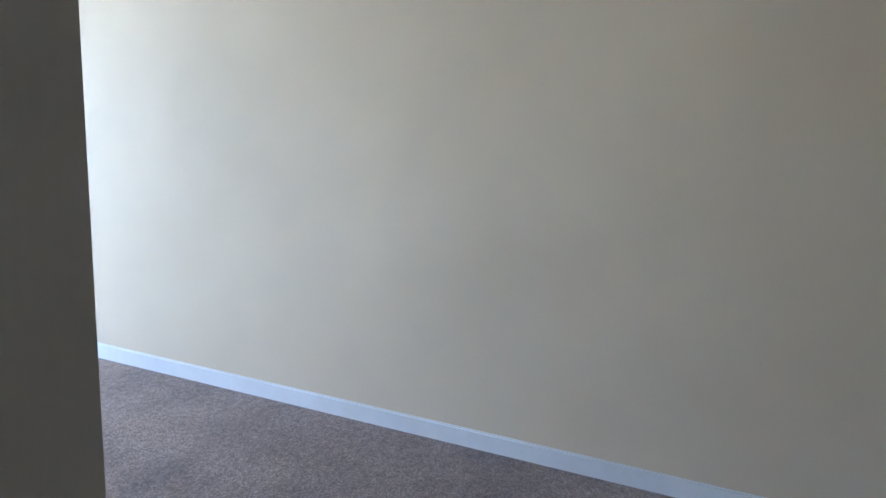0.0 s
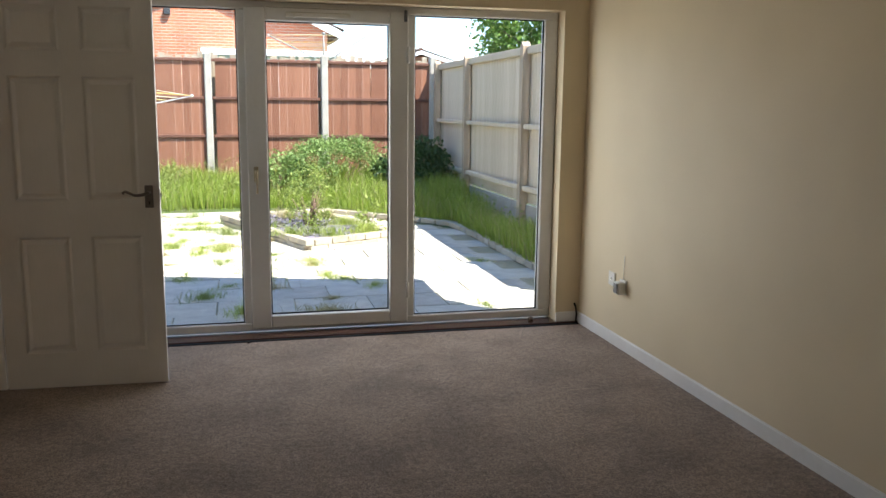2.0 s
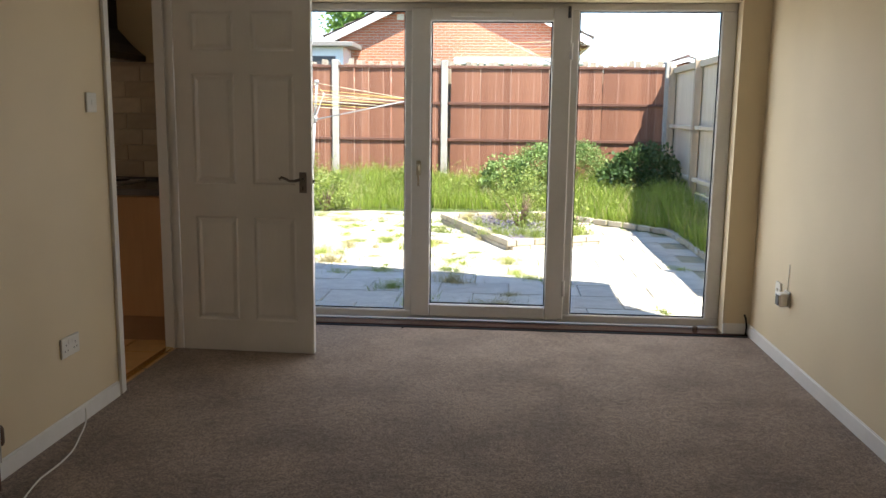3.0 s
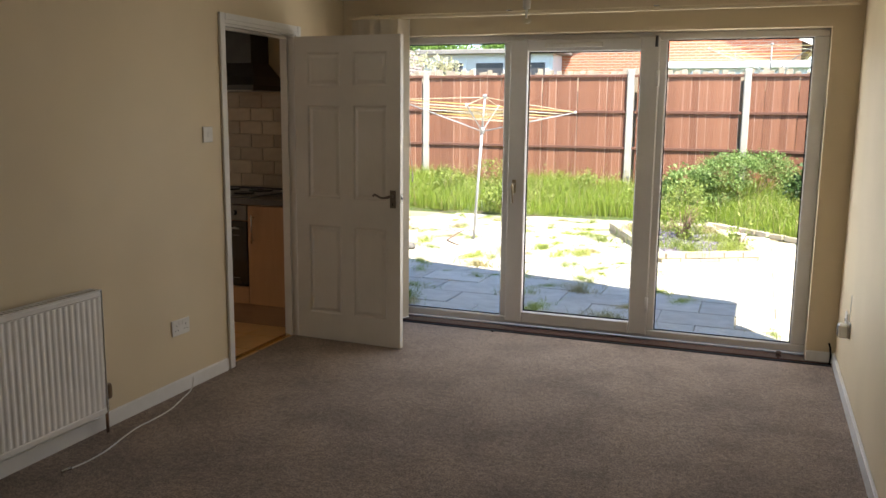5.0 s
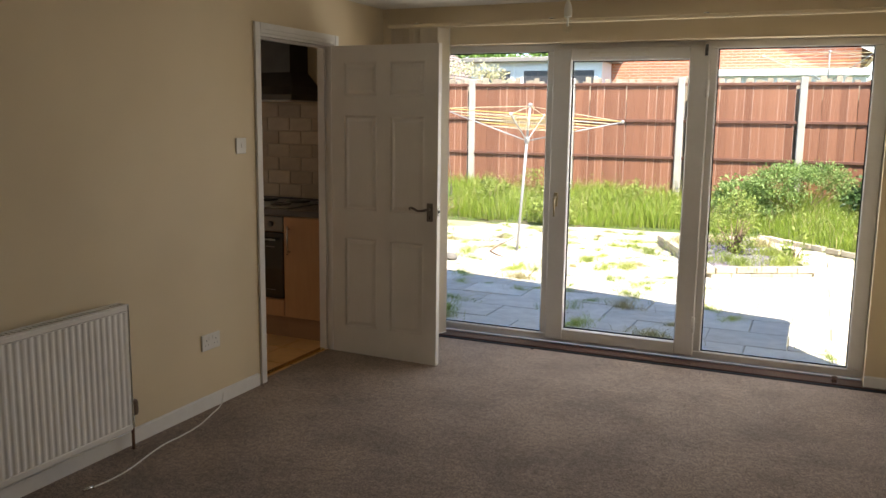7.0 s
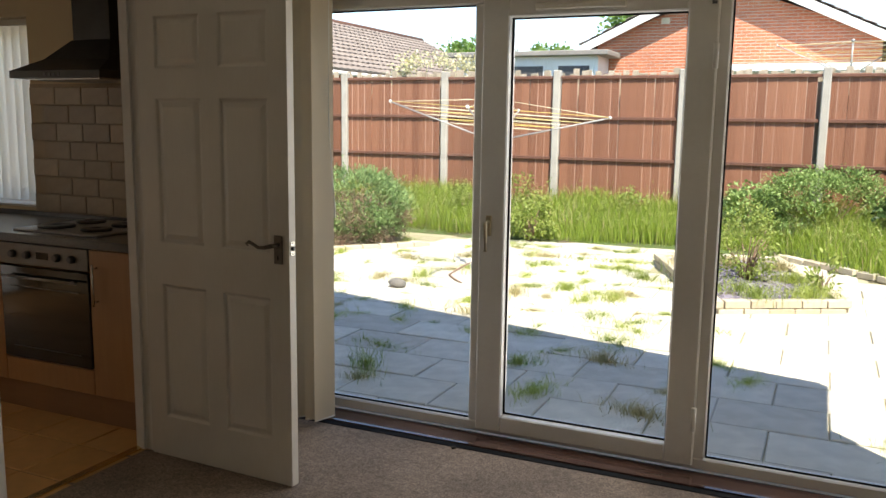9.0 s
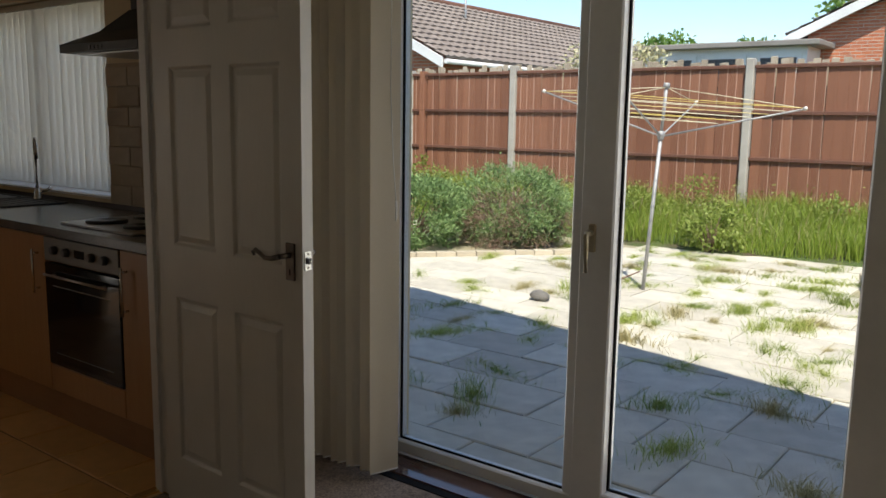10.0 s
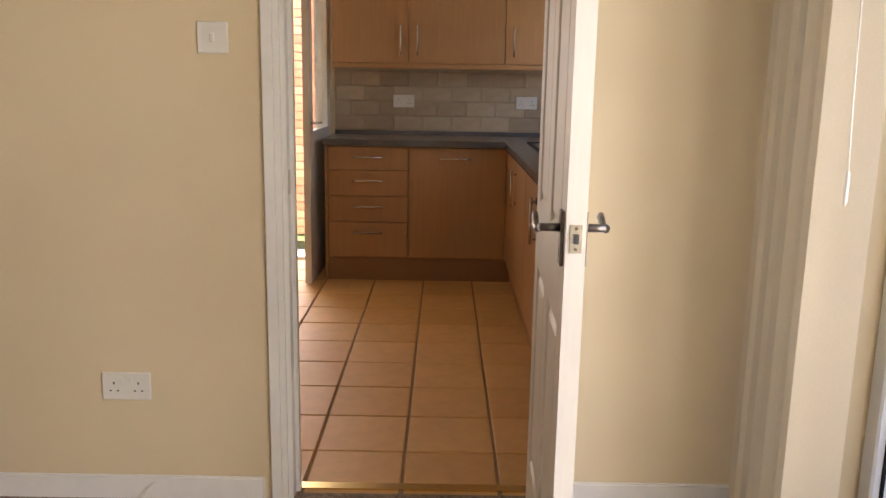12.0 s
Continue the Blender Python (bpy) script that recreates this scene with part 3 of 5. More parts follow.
# pendant
pend = thing("pendant_lamp", pose(1.75, -1.58, CEIL), "bare glass bulb in a white pendant holder under the ceiling", "pendant lamp")
part("ceiling_rose", lathe(bmesh.new(), [(0.01, -0.028), (0.03, -0.024), (0.05, 0.0)], n=20), PLASTIC, pend)
part("flex", tube(bmesh.new(), (0, 0, -0.200), (0, 0, -0.025), 0.003, n=8), PLASTIC, pend)
part("lamp_holder", lathe(bmesh.new(), [(0.017, -0.272), (0.019, -0.265), (0.019, -0.235), (0.014, -0.215), (0.006, -0.195)], n=20), PLASTIC, pend)
bulb = part("bulb", lathe(bmesh.new(), [(0.006, -0.344), (0.018, -0.338), (0.024, -0.320), (0.022, -0.300), (0.014, -0.282), (0.012, -0.272)], n=20), GLASS, pend, "clear glass bulb, switched off")
part("bulb_core", tube(bmesh.new(), (0, 0, -0.315), (0, 0, -0.274), 0.006, n=10), PLASTIC, bulb)

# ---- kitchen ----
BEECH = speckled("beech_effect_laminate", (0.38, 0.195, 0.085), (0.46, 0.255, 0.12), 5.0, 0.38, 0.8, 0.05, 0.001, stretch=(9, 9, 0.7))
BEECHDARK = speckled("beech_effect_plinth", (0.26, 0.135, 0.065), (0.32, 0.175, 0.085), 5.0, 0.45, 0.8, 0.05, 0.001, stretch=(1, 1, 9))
WORKTOP = speckled("grey_stone_effect_worktop", (0.055, 0.052, 0.052), (0.16, 0.15, 0.15), 140.0, 0.25, 2.0, 0.05, 0.001)
GROUT = speckled("brown_grout", (0.29, 0.17, 0.08), (0.37, 0.23, 0.115), 90.0, 0.9, 3.0)
FLOORTILE = tinted("terracotta_floor_tile", (0.68, 0.375, 0.135), (0.78, 0.455, 0.185), 14.0, 0.52, 0.12, 0.002, grain=0.3)
WALLTILE = tinted("stone_wall_tile", (0.35, 0.265, 0.18), (0.50, 0.395, 0.275), 22.0, 0.4, 0.12, 0.002, grain=0.3)
WALLGROUT = speckled("pale_tile_grout", (0.41, 0.325, 0.235), (0.48, 0.39, 0.285), 90.0, 0.9, 3.0)
OVENBLACK = speckled("black_oven_glass", (0.010, 0.010, 0.011), (0.016, 0.016, 0.017), 20.0, 0.07, 2.0, 0.01, 0.0005)
STEEL = speckled("brushed_steel", (0.42, 0.41, 0.40), (0.52, 0.51, 0.50), 12.0, 0.32, 2.0, 0.05, 0.001, metal=1.0, stretch=(1, 12, 12))
PANEL = speckled("dark_brushed_metal", (0.13, 0.122, 0.112), (0.18, 0.168, 0.155), 12.0, 0.4, 2.0, 0.05, 0.001, metal=0.7, stretch=(1, 12, 12))
SINK = speckled("black_composite_sink", (0.010, 0.010, 0.011), (0.02, 0.02, 0.022), 260.0, 0.55, 3.0, 0.1, 0.001)

kfloor = setting("floor_kitchen", boxes((BX, -0.1, -2.95, FACE, -0.06, -0.006)), GROUT, "brown grouted bed of the kitchen floor", "floor")

FRONT_Y, FRONT_X = -0.75, -2.87


def bar_handle(parent, p, q, out, metal=CHROME):
    """A chrome bar between p and q on two short posts; out points away from the door."""
    p, q, o = Vector(p), Vector(q), Vector(out)
    bm = tube(bmesh.new(), p + o * 0.028, q + o * 0.028, 0.006, n=10)
    for f in (0.1, 0.9):
        c = p.lerp(q, f)
        tube(bm, c, c + o * 0.028, 0.005, n=8)
    part("bar_handle", bm, metal, parent, "satin chrome bar handle")


def unit_y(name, x0, x1, label, doors):
    """A base unit of the run under the window, its doors facing -y; doors: x0, x1, z0, z1, handle x (or None)."""
    u = thing(name, pose(x0, FACE - 0.02, 0.0), label, "kitchen cabinet", "kitchen base units")
    part("carcass", boxes((0.001, x1 - x0 - 0.001, FRONT_Y + 0.02 - FACE + 0.02, 0.0, 0.15, 0.868)), BEECH, u)
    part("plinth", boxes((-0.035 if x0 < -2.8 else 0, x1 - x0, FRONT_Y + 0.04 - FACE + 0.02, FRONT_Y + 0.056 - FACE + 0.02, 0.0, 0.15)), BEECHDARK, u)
    yf = FRONT_Y - FACE + 0.02
    for a, b, z0, z1, h in doors:
        d = part("door", boxes((a - x0 + 0.002, b - x0 - 0.002, yf, yf + 0.018, z0, z1), bevel=0.002), BEECH, u)
        if h is not None:
            bar_handle(d, (h - x0, yf, 0.60), (h - x0, yf, 0.80), (0, -1, 0))
    return u


unit_y("base_unit", -2.868, -1.66, "beech-effect sink base unit with two doors", [(-2.868, -2.80, 0.155, 0.862, None), (-2.80, -2.24, 0.155, 0.862, None), (-2.24, -1.66, 0.155, 0.862, -2.18)])
unit_y("base_unit", -1.66, -1.06, "beech-effect base unit with one door beside the oven", [(-1.66, -1.06, 0.155, 0.862, -1.12)])
unit_y("base_unit", -0.46, -0.12, "narrow beech-effect base unit with one door beside the oven", [(-0.46, -0.12, 0.155, 0.862, -0.41)])

oven = thing("built_in_oven", pose(-1.06, FACE - 0.02, 0.0), "built-in electric oven with black glass door and steel controls", "oven")
yf = FRONT_Y - FACE + 0.02
part("housing", boxes((0.001, 0.599, yf + 0.03, 0.0, 0.15, 0.868)), BEECH, oven)
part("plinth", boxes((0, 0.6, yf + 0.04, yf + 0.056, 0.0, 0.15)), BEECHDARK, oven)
part("filler_panel", boxes((0.003, 0.597, yf, yf + 0.018, 0.155, 0.275), bevel=0.002), BEECH, oven)
cp = part("control_panel", boxes((0.003, 0.597, yf - 0.004, yf + 0.03, 0.755, 0.862), bevel=0.003), PANEL, oven, "dark brushed metal control panel")
for i, x in enumerate((0.10, 0.20, 0.40, 0.50)):
    part("knob", lathe(bmesh.new(), [(0.020, 0.0), (0.019, 0.014), (0.014, 0.022)], n=16), DARKPLASTIC, cp, "black control knob", m=pose(x, yf - 0.004, 0.808, 90))
part("clock", boxes((0.26, 0.34, yf - 0.006, yf - 0.0035, 0.792, 0.826)), OVENBLACK, cp)
od = part("oven_door", boxes((0.003, 0.597, yf - 0.006, yf + 0.03, 0.282, 0.748), bevel=0.004), OVENBLACK, oven, "black glass oven door")
bar_handle(od, (0.05, yf - 0.006, 0.70), (0.55, yf - 0.006, 0.70), (0, -1, 0), STEEL)
for z in (0.34, 0.645):
    part("door_line", boxes((0.07, 0.53, yf - 0.0075, yf - 0.0055, z, z + 0.004)), PANEL, od)


def unit_x(name, y0, y1, label, fronts, high=False):
    """A unit of the back run, fronts facing +x; fronts: y0, y1, z0, z1, handle ('h', y, z) or ('v', y, z)."""
    xf = -3.17 if high else FRONT_X
    u = thing(name, pose(BX, y0, 0.0), label, "kitchen cabinet", "kitchen wall units" if high else "kitchen base units")
    d = xf - BX
    if high:
        part("carcass", boxes((0.002, d - 0.02, 0.001, y1 - y0 - 0.001, 1.385, 2.10)), BEECH, u)
    else:
        part("carcass", boxes((0.012, d - 0.02, 0.001, y1 - y0 - 0.001, 0.15, 0.868)), BEECH, u)
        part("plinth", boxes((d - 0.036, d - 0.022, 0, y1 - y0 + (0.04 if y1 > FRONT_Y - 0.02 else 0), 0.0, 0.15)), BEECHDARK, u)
    for a, b, z0, z1, h in fronts:
        f = part("drawer_front" if len(fronts) > 2 else "door", boxes((d - 0.019, d, a - y0 + 0.002, b - y0 - 0.002, z0 + 0.0015, z1 - 0.0015), bevel=0.002), BEECH, u)
        if h and h[0] == "h":
            bar_handle(f, (d, h[1] - y0 - 0.096, h[2]), (d, h[1] - y0 + 0.096, h[2]), (1, 0, 0))
        elif h:
            bar_handle(f, (d, h[1] - y0, h[2] - 0.096), (d, h[1] - y0, h[2] + 0.096), (1, 0, 0))
    return u


unit_x("drawer_unit", -1.88, -1.372, "beech-effect base unit with four drawers", [(-1.88, -1.372, a, b, ("h", -1.63, b - 0.066)) for a, b in ((0.155, 0.385), (0.385, 0.552), (0.552, 0.716), (0.716, 0.865))])
unit_x("base_unit", -1.372, -0.751, "beech-effect base unit with one wide door", [(-1.372, -0.751, 0.155, 0.865, ("h", -1.075, 0.797))])
unit_x("wall_unit", -1.89, -1.388, "beech-effect wall unit above the tiles", [(-1.89, -1.388, 1.386, 2.10, ("v", -1.44, 1.53))], True)
unit_x("wall_unit", -1.388, -0.765, "wide beech-effect wall unit above the tiles", [(-1.388, -0.765, 1.386, 2.10, ("v", -1.333, 1.53))], True)
unit_x("wall_unit", -0.765, -0.245, "beech-effect wall unit beside the window", [(-0.765, -0.245, 1.386, 2.10, ("v", -0.708, 1.53))], True)
pel = thing("pelmet", pose(-3.17, -1.89, 1.352), "beech-effect light pelmet under the wall units", "pelmet")
part("rail", boxes((-0.018, 0.004, 0, 1.648, 0, 0.032), bevel=0.004), BEECH, pel)
part("return_rail", boxes((-0.31, -0.019, 1.628, 1.648, 0, 0.032), bevel=0.004), BEECH, pel)
pe = thing("end_panel", pose(BX, -0.243, 1.352), "beech-effect end panel of the wall units", "end panel")
part("board", boxes((0.002, 0.318, 0.0, 0.018, 0.0, 0.76), bevel=0.002), BEECH, pe)
pe2 = thing("end_panel", pose(BX, -1.90, 0.0), "beech-effect end panel beside the drawers", "end panel")
part("board", boxes((0.012, 0.61, 0.0, 0.018, 0.0, 0.868), bevel=0.002), BEECH, pe2)

wt = thing("worktop", pose(0, 0, 0.870), "dark grey stone-effect worktop running round the corner", "worktop")
bm = prism(bmesh.new(), [(BX + 0.001, -1.91), (FRONT_X + 0.02, -1.91), (FRONT_X + 0.02, FRONT_Y - 0.02), (-0.118, FRONT_Y - 0.02), (-0.118, FACE - 0.001), (BX + 0.001, FACE - 0.001)], 0.0, 0.04, "z")
bmesh.ops.bevel(bm, geom=bm.edges[:], offset=0.005, segments=2, affect="EDGES")
part("slab", bm, WORKTOP, wt)
up = part("upstand", boxes((BX + 0.001, BX + 0.013, -1.91, FACE - 0.013, 0.04, 0.062), (BX + 0.001, -0.118, FACE - 0.013, FACE - 0.001, 0.04, 0.062)), WORKTOP, wt)

# sink, tap, hob, hood
sk = thing("sink", pose(-2.78, -0.64, 0.910), "black composite sink and drainer set in the worktop", "sink")
part("rim", boxes((0, 0.93, 0, 0.02, 0, 0.008), (0, 0.93, 0.41, 0.43, 0, 0.008), (0, 0.02, 0.02, 0.41, 0, 0.008), (0.91, 0.93, 0.02, 0.41, 0, 0.008), (0.47, 0.50, 0.02, 0.41, 0, 0.008), bevel=0.002), SINK, sk)
part("bowl", boxes((0.02, 0.47, 0.02, 0.41, 0.0005, 0.002)), BLACKIRON, sk, "dark sink bowl")
part("drainer", boxes((0.50, 0.91, 0.02, 0.41, 0.0005, 0.003)), SINK, sk)
for i in range(7):
    part("drainer_rib", boxes((0.53, 0.89, 0.05 + i * 0.05, 0.058 + i * 0.05, 0.003, 0.006)), SINK, sk)
tap = thing("mixer_tap", pose(-2.13, -0.235, 0.910, 0, 0, 66), "tall chrome swan-neck mixer tap behind the sink", "tap")
part("base", lathe(bmesh.new(), [(0.026, 0.0), (0.024, 0.012), (0.017, 0.05), (0.016, 0.07)], n=18), CHROME, tap)
part("spout", hose(bmesh.new(), [(0, 0, 0.06), (0, 0, 0.28), (0, -0.015, 0.325), (0, -0.05, 0.345), (0, -0.09, 0.335), (0, -0.115, 0.30), (0, -0.12, 0.24)], 0.011, 12), CHROME, tap)
part("tap_lever", hose(bmesh.new(), [(0.016, 0, 0.045), (0.05, 0, 0.055), (0.075, 0, 0.075)], 0.006, 8), CHROME, tap)
hob = thing("electric_hob", pose(-1.04, -0.685, 0.910), "steel hob with four sealed electric plates", "hob")
part("plate", boxes((0, 0.57, 0, 0.49, 0, 0.010), bevel=0.004), STEEL, hob)
for x, y, r in ((0.15, 0.14, 0.09), (0.42, 0.14, 0.075), (0.15, 0.36, 0.075), (0.42, 0.36, 0.09)):
    part("hotplate", lathe(bmesh.new(), [(r, 0.010), (r, 0.018), (r - 0.006, 0.022), (0.02, 0.022), (0.018, 0.019)], (x, y, 0), 28), BLACKIRON, hob, "black cast hotplate")
hood = thing("cooker_hood", pose(-0.76, FACE - 0.001, 1.66), "dark steel chimney cooker hood over the hob", "cooker hood")
DARKSTEEL = speckled("dark_steel", (0.05, 0.048, 0.046), (0.08, 0.077, 0.074), 12.0, 0.45, 2.0, 0.04, 0.001, metal=0.8)
bm = bmesh.new()
rows = [[(-0.30, 0), (0.30, 0), (0.30, -0.48), (-0.30, -0.48)], [(-0.30, 0), (0.30, 0), (0.30, -0.48), (-0.30, -0.48)], [(-0.22, 0), (0.22, 0), (0.22, -0.34), (-0.22, -0.34)], [(-0.13, 0), (0.13, 0), (0.13, -0.24), (-0.13, -0.24)]]
rings = [[bm.verts.new((x, y, z)) for x, y in r] for r, z in zip(rows, (0.0, 0.035, 0.10, 0.20))]
for a, b in zip(rings, rings[1:]):
    for i in range(4):
        bm.faces.new((a[i], a[(i + 1) % 4], b[(i + 1) % 4], b[i]))
bm.faces.new(rings[0][::-1]), bm.faces.new(rings[-1])
part("canopy", bm, DARKSTEEL, hood)
part("chimney", boxes((-0.125, 0.125, -0.235, 0.0, 0.20, 0.639)), DARKSTEEL, hood)
part("filter", boxes((-0.25, 0.25, -0.43, -0.05, -0.006, 0.0)), STEEL, hood, "pale metal grease filter")
for i in range(4):
    part("button", boxes((-0.06 + i * 0.03, -0.045 + i * 0.03, -0.484, -0.480, 0.010, 0.024)), DARKPLASTIC, hood)
for y in (-1.432, -0.585):
    face_plate("double_socket", pose(BX + 0.012, y, 1.135, 0, 0, 90), 0.146, 0.086, "white plastic double power socket on the wall tiles", "socket", "double")

# kitchen window and its blind
kw = tagged(new("window_2"), "white plastic kitchen window over the sink", "window", kind="structure")
for x0, x1, z0, z1 in ((KX0, KX1, KZ1 - 0.06, KZ1), (KX0, KX1, KZ0, KZ0 + 0.06), (KX0, KX0 + 0.06, KZ0 + 0.06, KZ1 - 0.06), (KX1 - 0.06, KX1, KZ0 + 0.06, KZ1 - 0.06), (-2.38, -2.32, KZ0 + 0.06, KZ1 - 0.06)):
    bar("window_frame", x0, x1, z0, z1, kw, 0.02, 0.09)
for x0, x1 in ((KX0 + 0.05, -2.37), (-2.33, KX1 - 0.05)):
    part("pane", boxes((x0, x1, 0.05, 0.056, KZ0 + 0.05, KZ1 - 0.05)), GLASS, kw, "clear glass pane").visible_shadow = False
part("window_sill", boxes((KX0, KX1, FACE + 0.001, 0.019, KZ0 - 0.001, KZ0 + 0.012), bevel=0.002), GLOSS, kw)


BLIND2 = blind_fabric("pale_blind_fabric", (0.68, 0.64, 0.56), (0.78, 0.75, 0.68), 0.72)
kb = thing("kitchen_blind", pose(0, FACE + 0.075, 0), "pale fabric vertical blind drawn across the kitchen window", "blind")
part("headrail", boxes((KX0 + 0.01, KX1 - 0.01, -0.02, 0.02, KZ1 - 0.04, KZ1 - 0.005)), PLASTIC, kb)
x = KX0 + 0.06
while x < KX1 - 0.04:
    a = radians(rnd.uniform(22, 34))
    bm = bmesh.new()
    cols = []
    for k in range(5):
        u = (k / 4 - 0.5) * 0.09
        cols.append([bm.verts.new((x + u * math.cos(a), u * math.sin(a) + 0.006 * math.cos(math.pi * (k / 4 - 0.5)), z)) for z in (KZ0 + 0.03, KZ1 - 0.04)])
    for p, q in zip(cols, cols[1:]):
        bm.faces.new((p[0], q[0], q[1], p[1])).smooth = True
    part("louvre", bm, BLIND2, kb)
    x += 0.074

# back door standing open, seen past the drawers
bd = tagged(new("door_3"), "white part-glazed back door standing open into the kitchen", "door", kind="structure")
bd.matrix_basis = pose(BX + 0.02, -1.962, 0.01, 0, 0, -2.0)
part("leaf", boxes((0, 0.74, -0.02, 0.02, 0, 0.95), (0, 0.11, -0.02, 0.02, 0.95, 1.98), (0.63, 0.74, -0.02, 0.02, 0.95, 1.98), (0.11, 0.63, -0.02, 0.02, 1.88, 1.98)), GLOSS, bd)
part("pane", boxes((0.105, 0.635, -0.004, 0.004, 0.945, 1.885)), GLASS, bd, "clear glass pane").visible_shadow = False
part("door_handle", hose(bmesh.new(), [(0.69, 0.02, 1.0), (0.69, 0.06, 1.0), (0.60, 0.065, 1.0)], 0.008, 8), CHROME, bd)
setting("door_frame_3", boxes((-3.75, BX + 0.006, BY0, BY0 + 0.05, 0, DH), (-3.75, BX + 0.006, BY1 - 0.05, BY1 - 0.001, 0, DH), (-3.75, BX + 0.006, BY0 + 0.05, BY1 - 0.05, DH - 0.05, DH - 0.001), (-3.75, BX, BY0 + 0.05, BY1 - 0.05, -0.06, 0.02)), GLOSS, "white frame of the back doorway", "door frame")

# ---- house shell ----
ROOFTILE = tinted("concrete_roof_tile", (0.21, 0.17, 0.146), (0.27, 0.222, 0.192), 9.0, 0.85, 0.3, 0.01, island=True)
WHITEPAINT = speckled("white_exterior_paint", (0.72, 0.72, 0.71), (0.80, 0.80, 0.79), 12.0, 0.5, 1.0)


def brick_material(name, a, b, mortar):
    m = material(name, a, 0.85)
    t = m.node_tree
    co, mp, br = t.nodes.new("ShaderNodeTexCoord"), t.nodes.new("ShaderNodeMapping"), t.nodes.new("ShaderNodeTexBrick")
    mp.inputs["Rotation"].default_value = (radians(90), 0, 0)
    br.inputs["Scale"].default_value = 1.0
    br.inputs["Brick Width"].default_value, br.inputs["Row Height"].default_value, br.inputs["Mortar Size"].default_value = 0.225, 0.075, 0.008
    br.inputs["Color1"].default_value, br.inputs["Color2"].default_value, br.inputs["Mortar"].default_value = (*a, 1), (*b, 1), (*mortar, 1)
    br.inputs["Bias"].default_value = -0.1
    t.links.new(co.outputs["Object"], mp.inputs[0])
    t.links.new(mp.outputs[0], br.inputs[0])
    n = noise_node(m, 3.0, 4.0)
    g = ramp_node(m, n.outputs[0], [(0.3, (0.78, 0.78, 0.78)), (0.7, (1.0, 1.0, 1.0))]).outputs[0]
    set_color(m, mix_node(m, br.outputs[0], g, 0.8, "MULTIPLY"))
    return bump(m, br.outputs["Fac"], -0.4, 0.01)


BRICK = brick_material("red_brickwork", (0.58, 0.185, 0.085), (0.46, 0.14, 0.07), (0.48, 0.41, 0.34))
EAVE_X, EAVE_Z, VERGE_Y, PITCH = 3.86, 2.36, 0.73, 0.60
roof = tagged(new("roof"), "tiled gable roof over the house", "roof", kind="structure")
APEX = EAVE_Z + EAVE_X * PITCH
for s in (-1, 1):
    bm = prism(bmesh.new(), [(s * EAVE_X, EAVE_Z), (0, APEX), (0, APEX + 0.14), (s * EAVE_X, EAVE_Z + 0.12)], -7.6, VERGE_Y, "y")
    part("roof_slope", bm, speckled("brown_roof_tiles", (0.14, 0.09, 0.07), (0.2, 0.14, 0.11), 14.0, 0.85), roof)
    part("soffit", boxes((min(s * 3.69, s * EAVE_X), max(s * 3.69, s * EAVE_X), -7.6, VERGE_Y - 0.002, EAVE_Z - 0.02, EAVE_Z - 0.001)), WHITEPAINT, roof)
setting("gable_wall", prism(bmesh.new(), [(-3.69, CEIL + 0.101), (3.69, CEIL + 0.101), (0, APEX - 0.05)], 0.0, 0.115, "y"), BRICK, "red brick gable above the patio window", "wall")

# ---- ground ----


def lawn_edge(x):
    if x < 2.2:
        return 7.25 + 0.12 * math.sin(1.3 * x)
    if x < 3.95:
        return 7.25 - (x - 2.2) / 1.75 * 1.95
    return 0.3


def ground_z(x, y):
    if x > 3.95:
        u = min(1, max(0, (y - 4.0) / 4.7))
        return -0.10 + 0.32 * u * u * (3 - 2 * u)
    e = lawn_edge(x) if x < 3.95 else 5.3
    if x < -7.0:
        return -0.15 + 0.4 * min(1, max(0, (y - 4) / 4.7))
    if y < e:
        return -0.165
    return min(0.25, -0.11 + 0.36 * (y - e) / max(0.4, 8.7 - e))


def ground_material():
    m = material("soil_and_turf", (0.1, 0.09, 0.04), 0.95)
    n, f = noise_node(m, 3.0, 6.0), noise_node(m, 60.0, 4.0)
    c = ramp_node(m, n.outputs[0], [(0.35, (0.10, 0.075, 0.045)), (0.55, (0.07, 0.11, 0.025)), (0.75, (0.10, 0.15, 0.035))]).outputs[0]
    d = ramp_node(m, f.outputs[0], [(0.3, (0.6, 0.6, 0.6)), (0.7, (1, 1, 1))]).outputs[0]
    set_color(m, mix_node(m, c, d, 0.7, "MULTIPLY"))
    return bump(m, f.outputs[0], 0.6, 0.02)


xs = [-500, -120, -45, -20, -12, -9] + [-7.5 + 0.2 * i for i in range(65)] + [6, 8, 12, 25, 60, 150, 500]
ys = [-500, -120, -40, -15, -8, -4, -2, 0.0] + [0.2 + 0.2 * i for i in range(46)] + [10, 13, 18, 30, 60, 150, 500]
bm = bmesh.new()
grid = [[bm.verts.new((x, y, ground_z(x, y) if y > -0.1 or x > 4 or x < -4 else -0.21)) for y in ys] for x in xs]
for i in range(len(xs) - 1):
    for k in range(len(ys) - 1):
        bm.faces.new((grid[i][k], grid[i + 1][k], grid[i + 1][k + 1], grid[i][k + 1])).smooth = True
setting("ground", bm, ground_material(), "bare soil and rough turf of the garden", "ground")

# ---- foliage ----


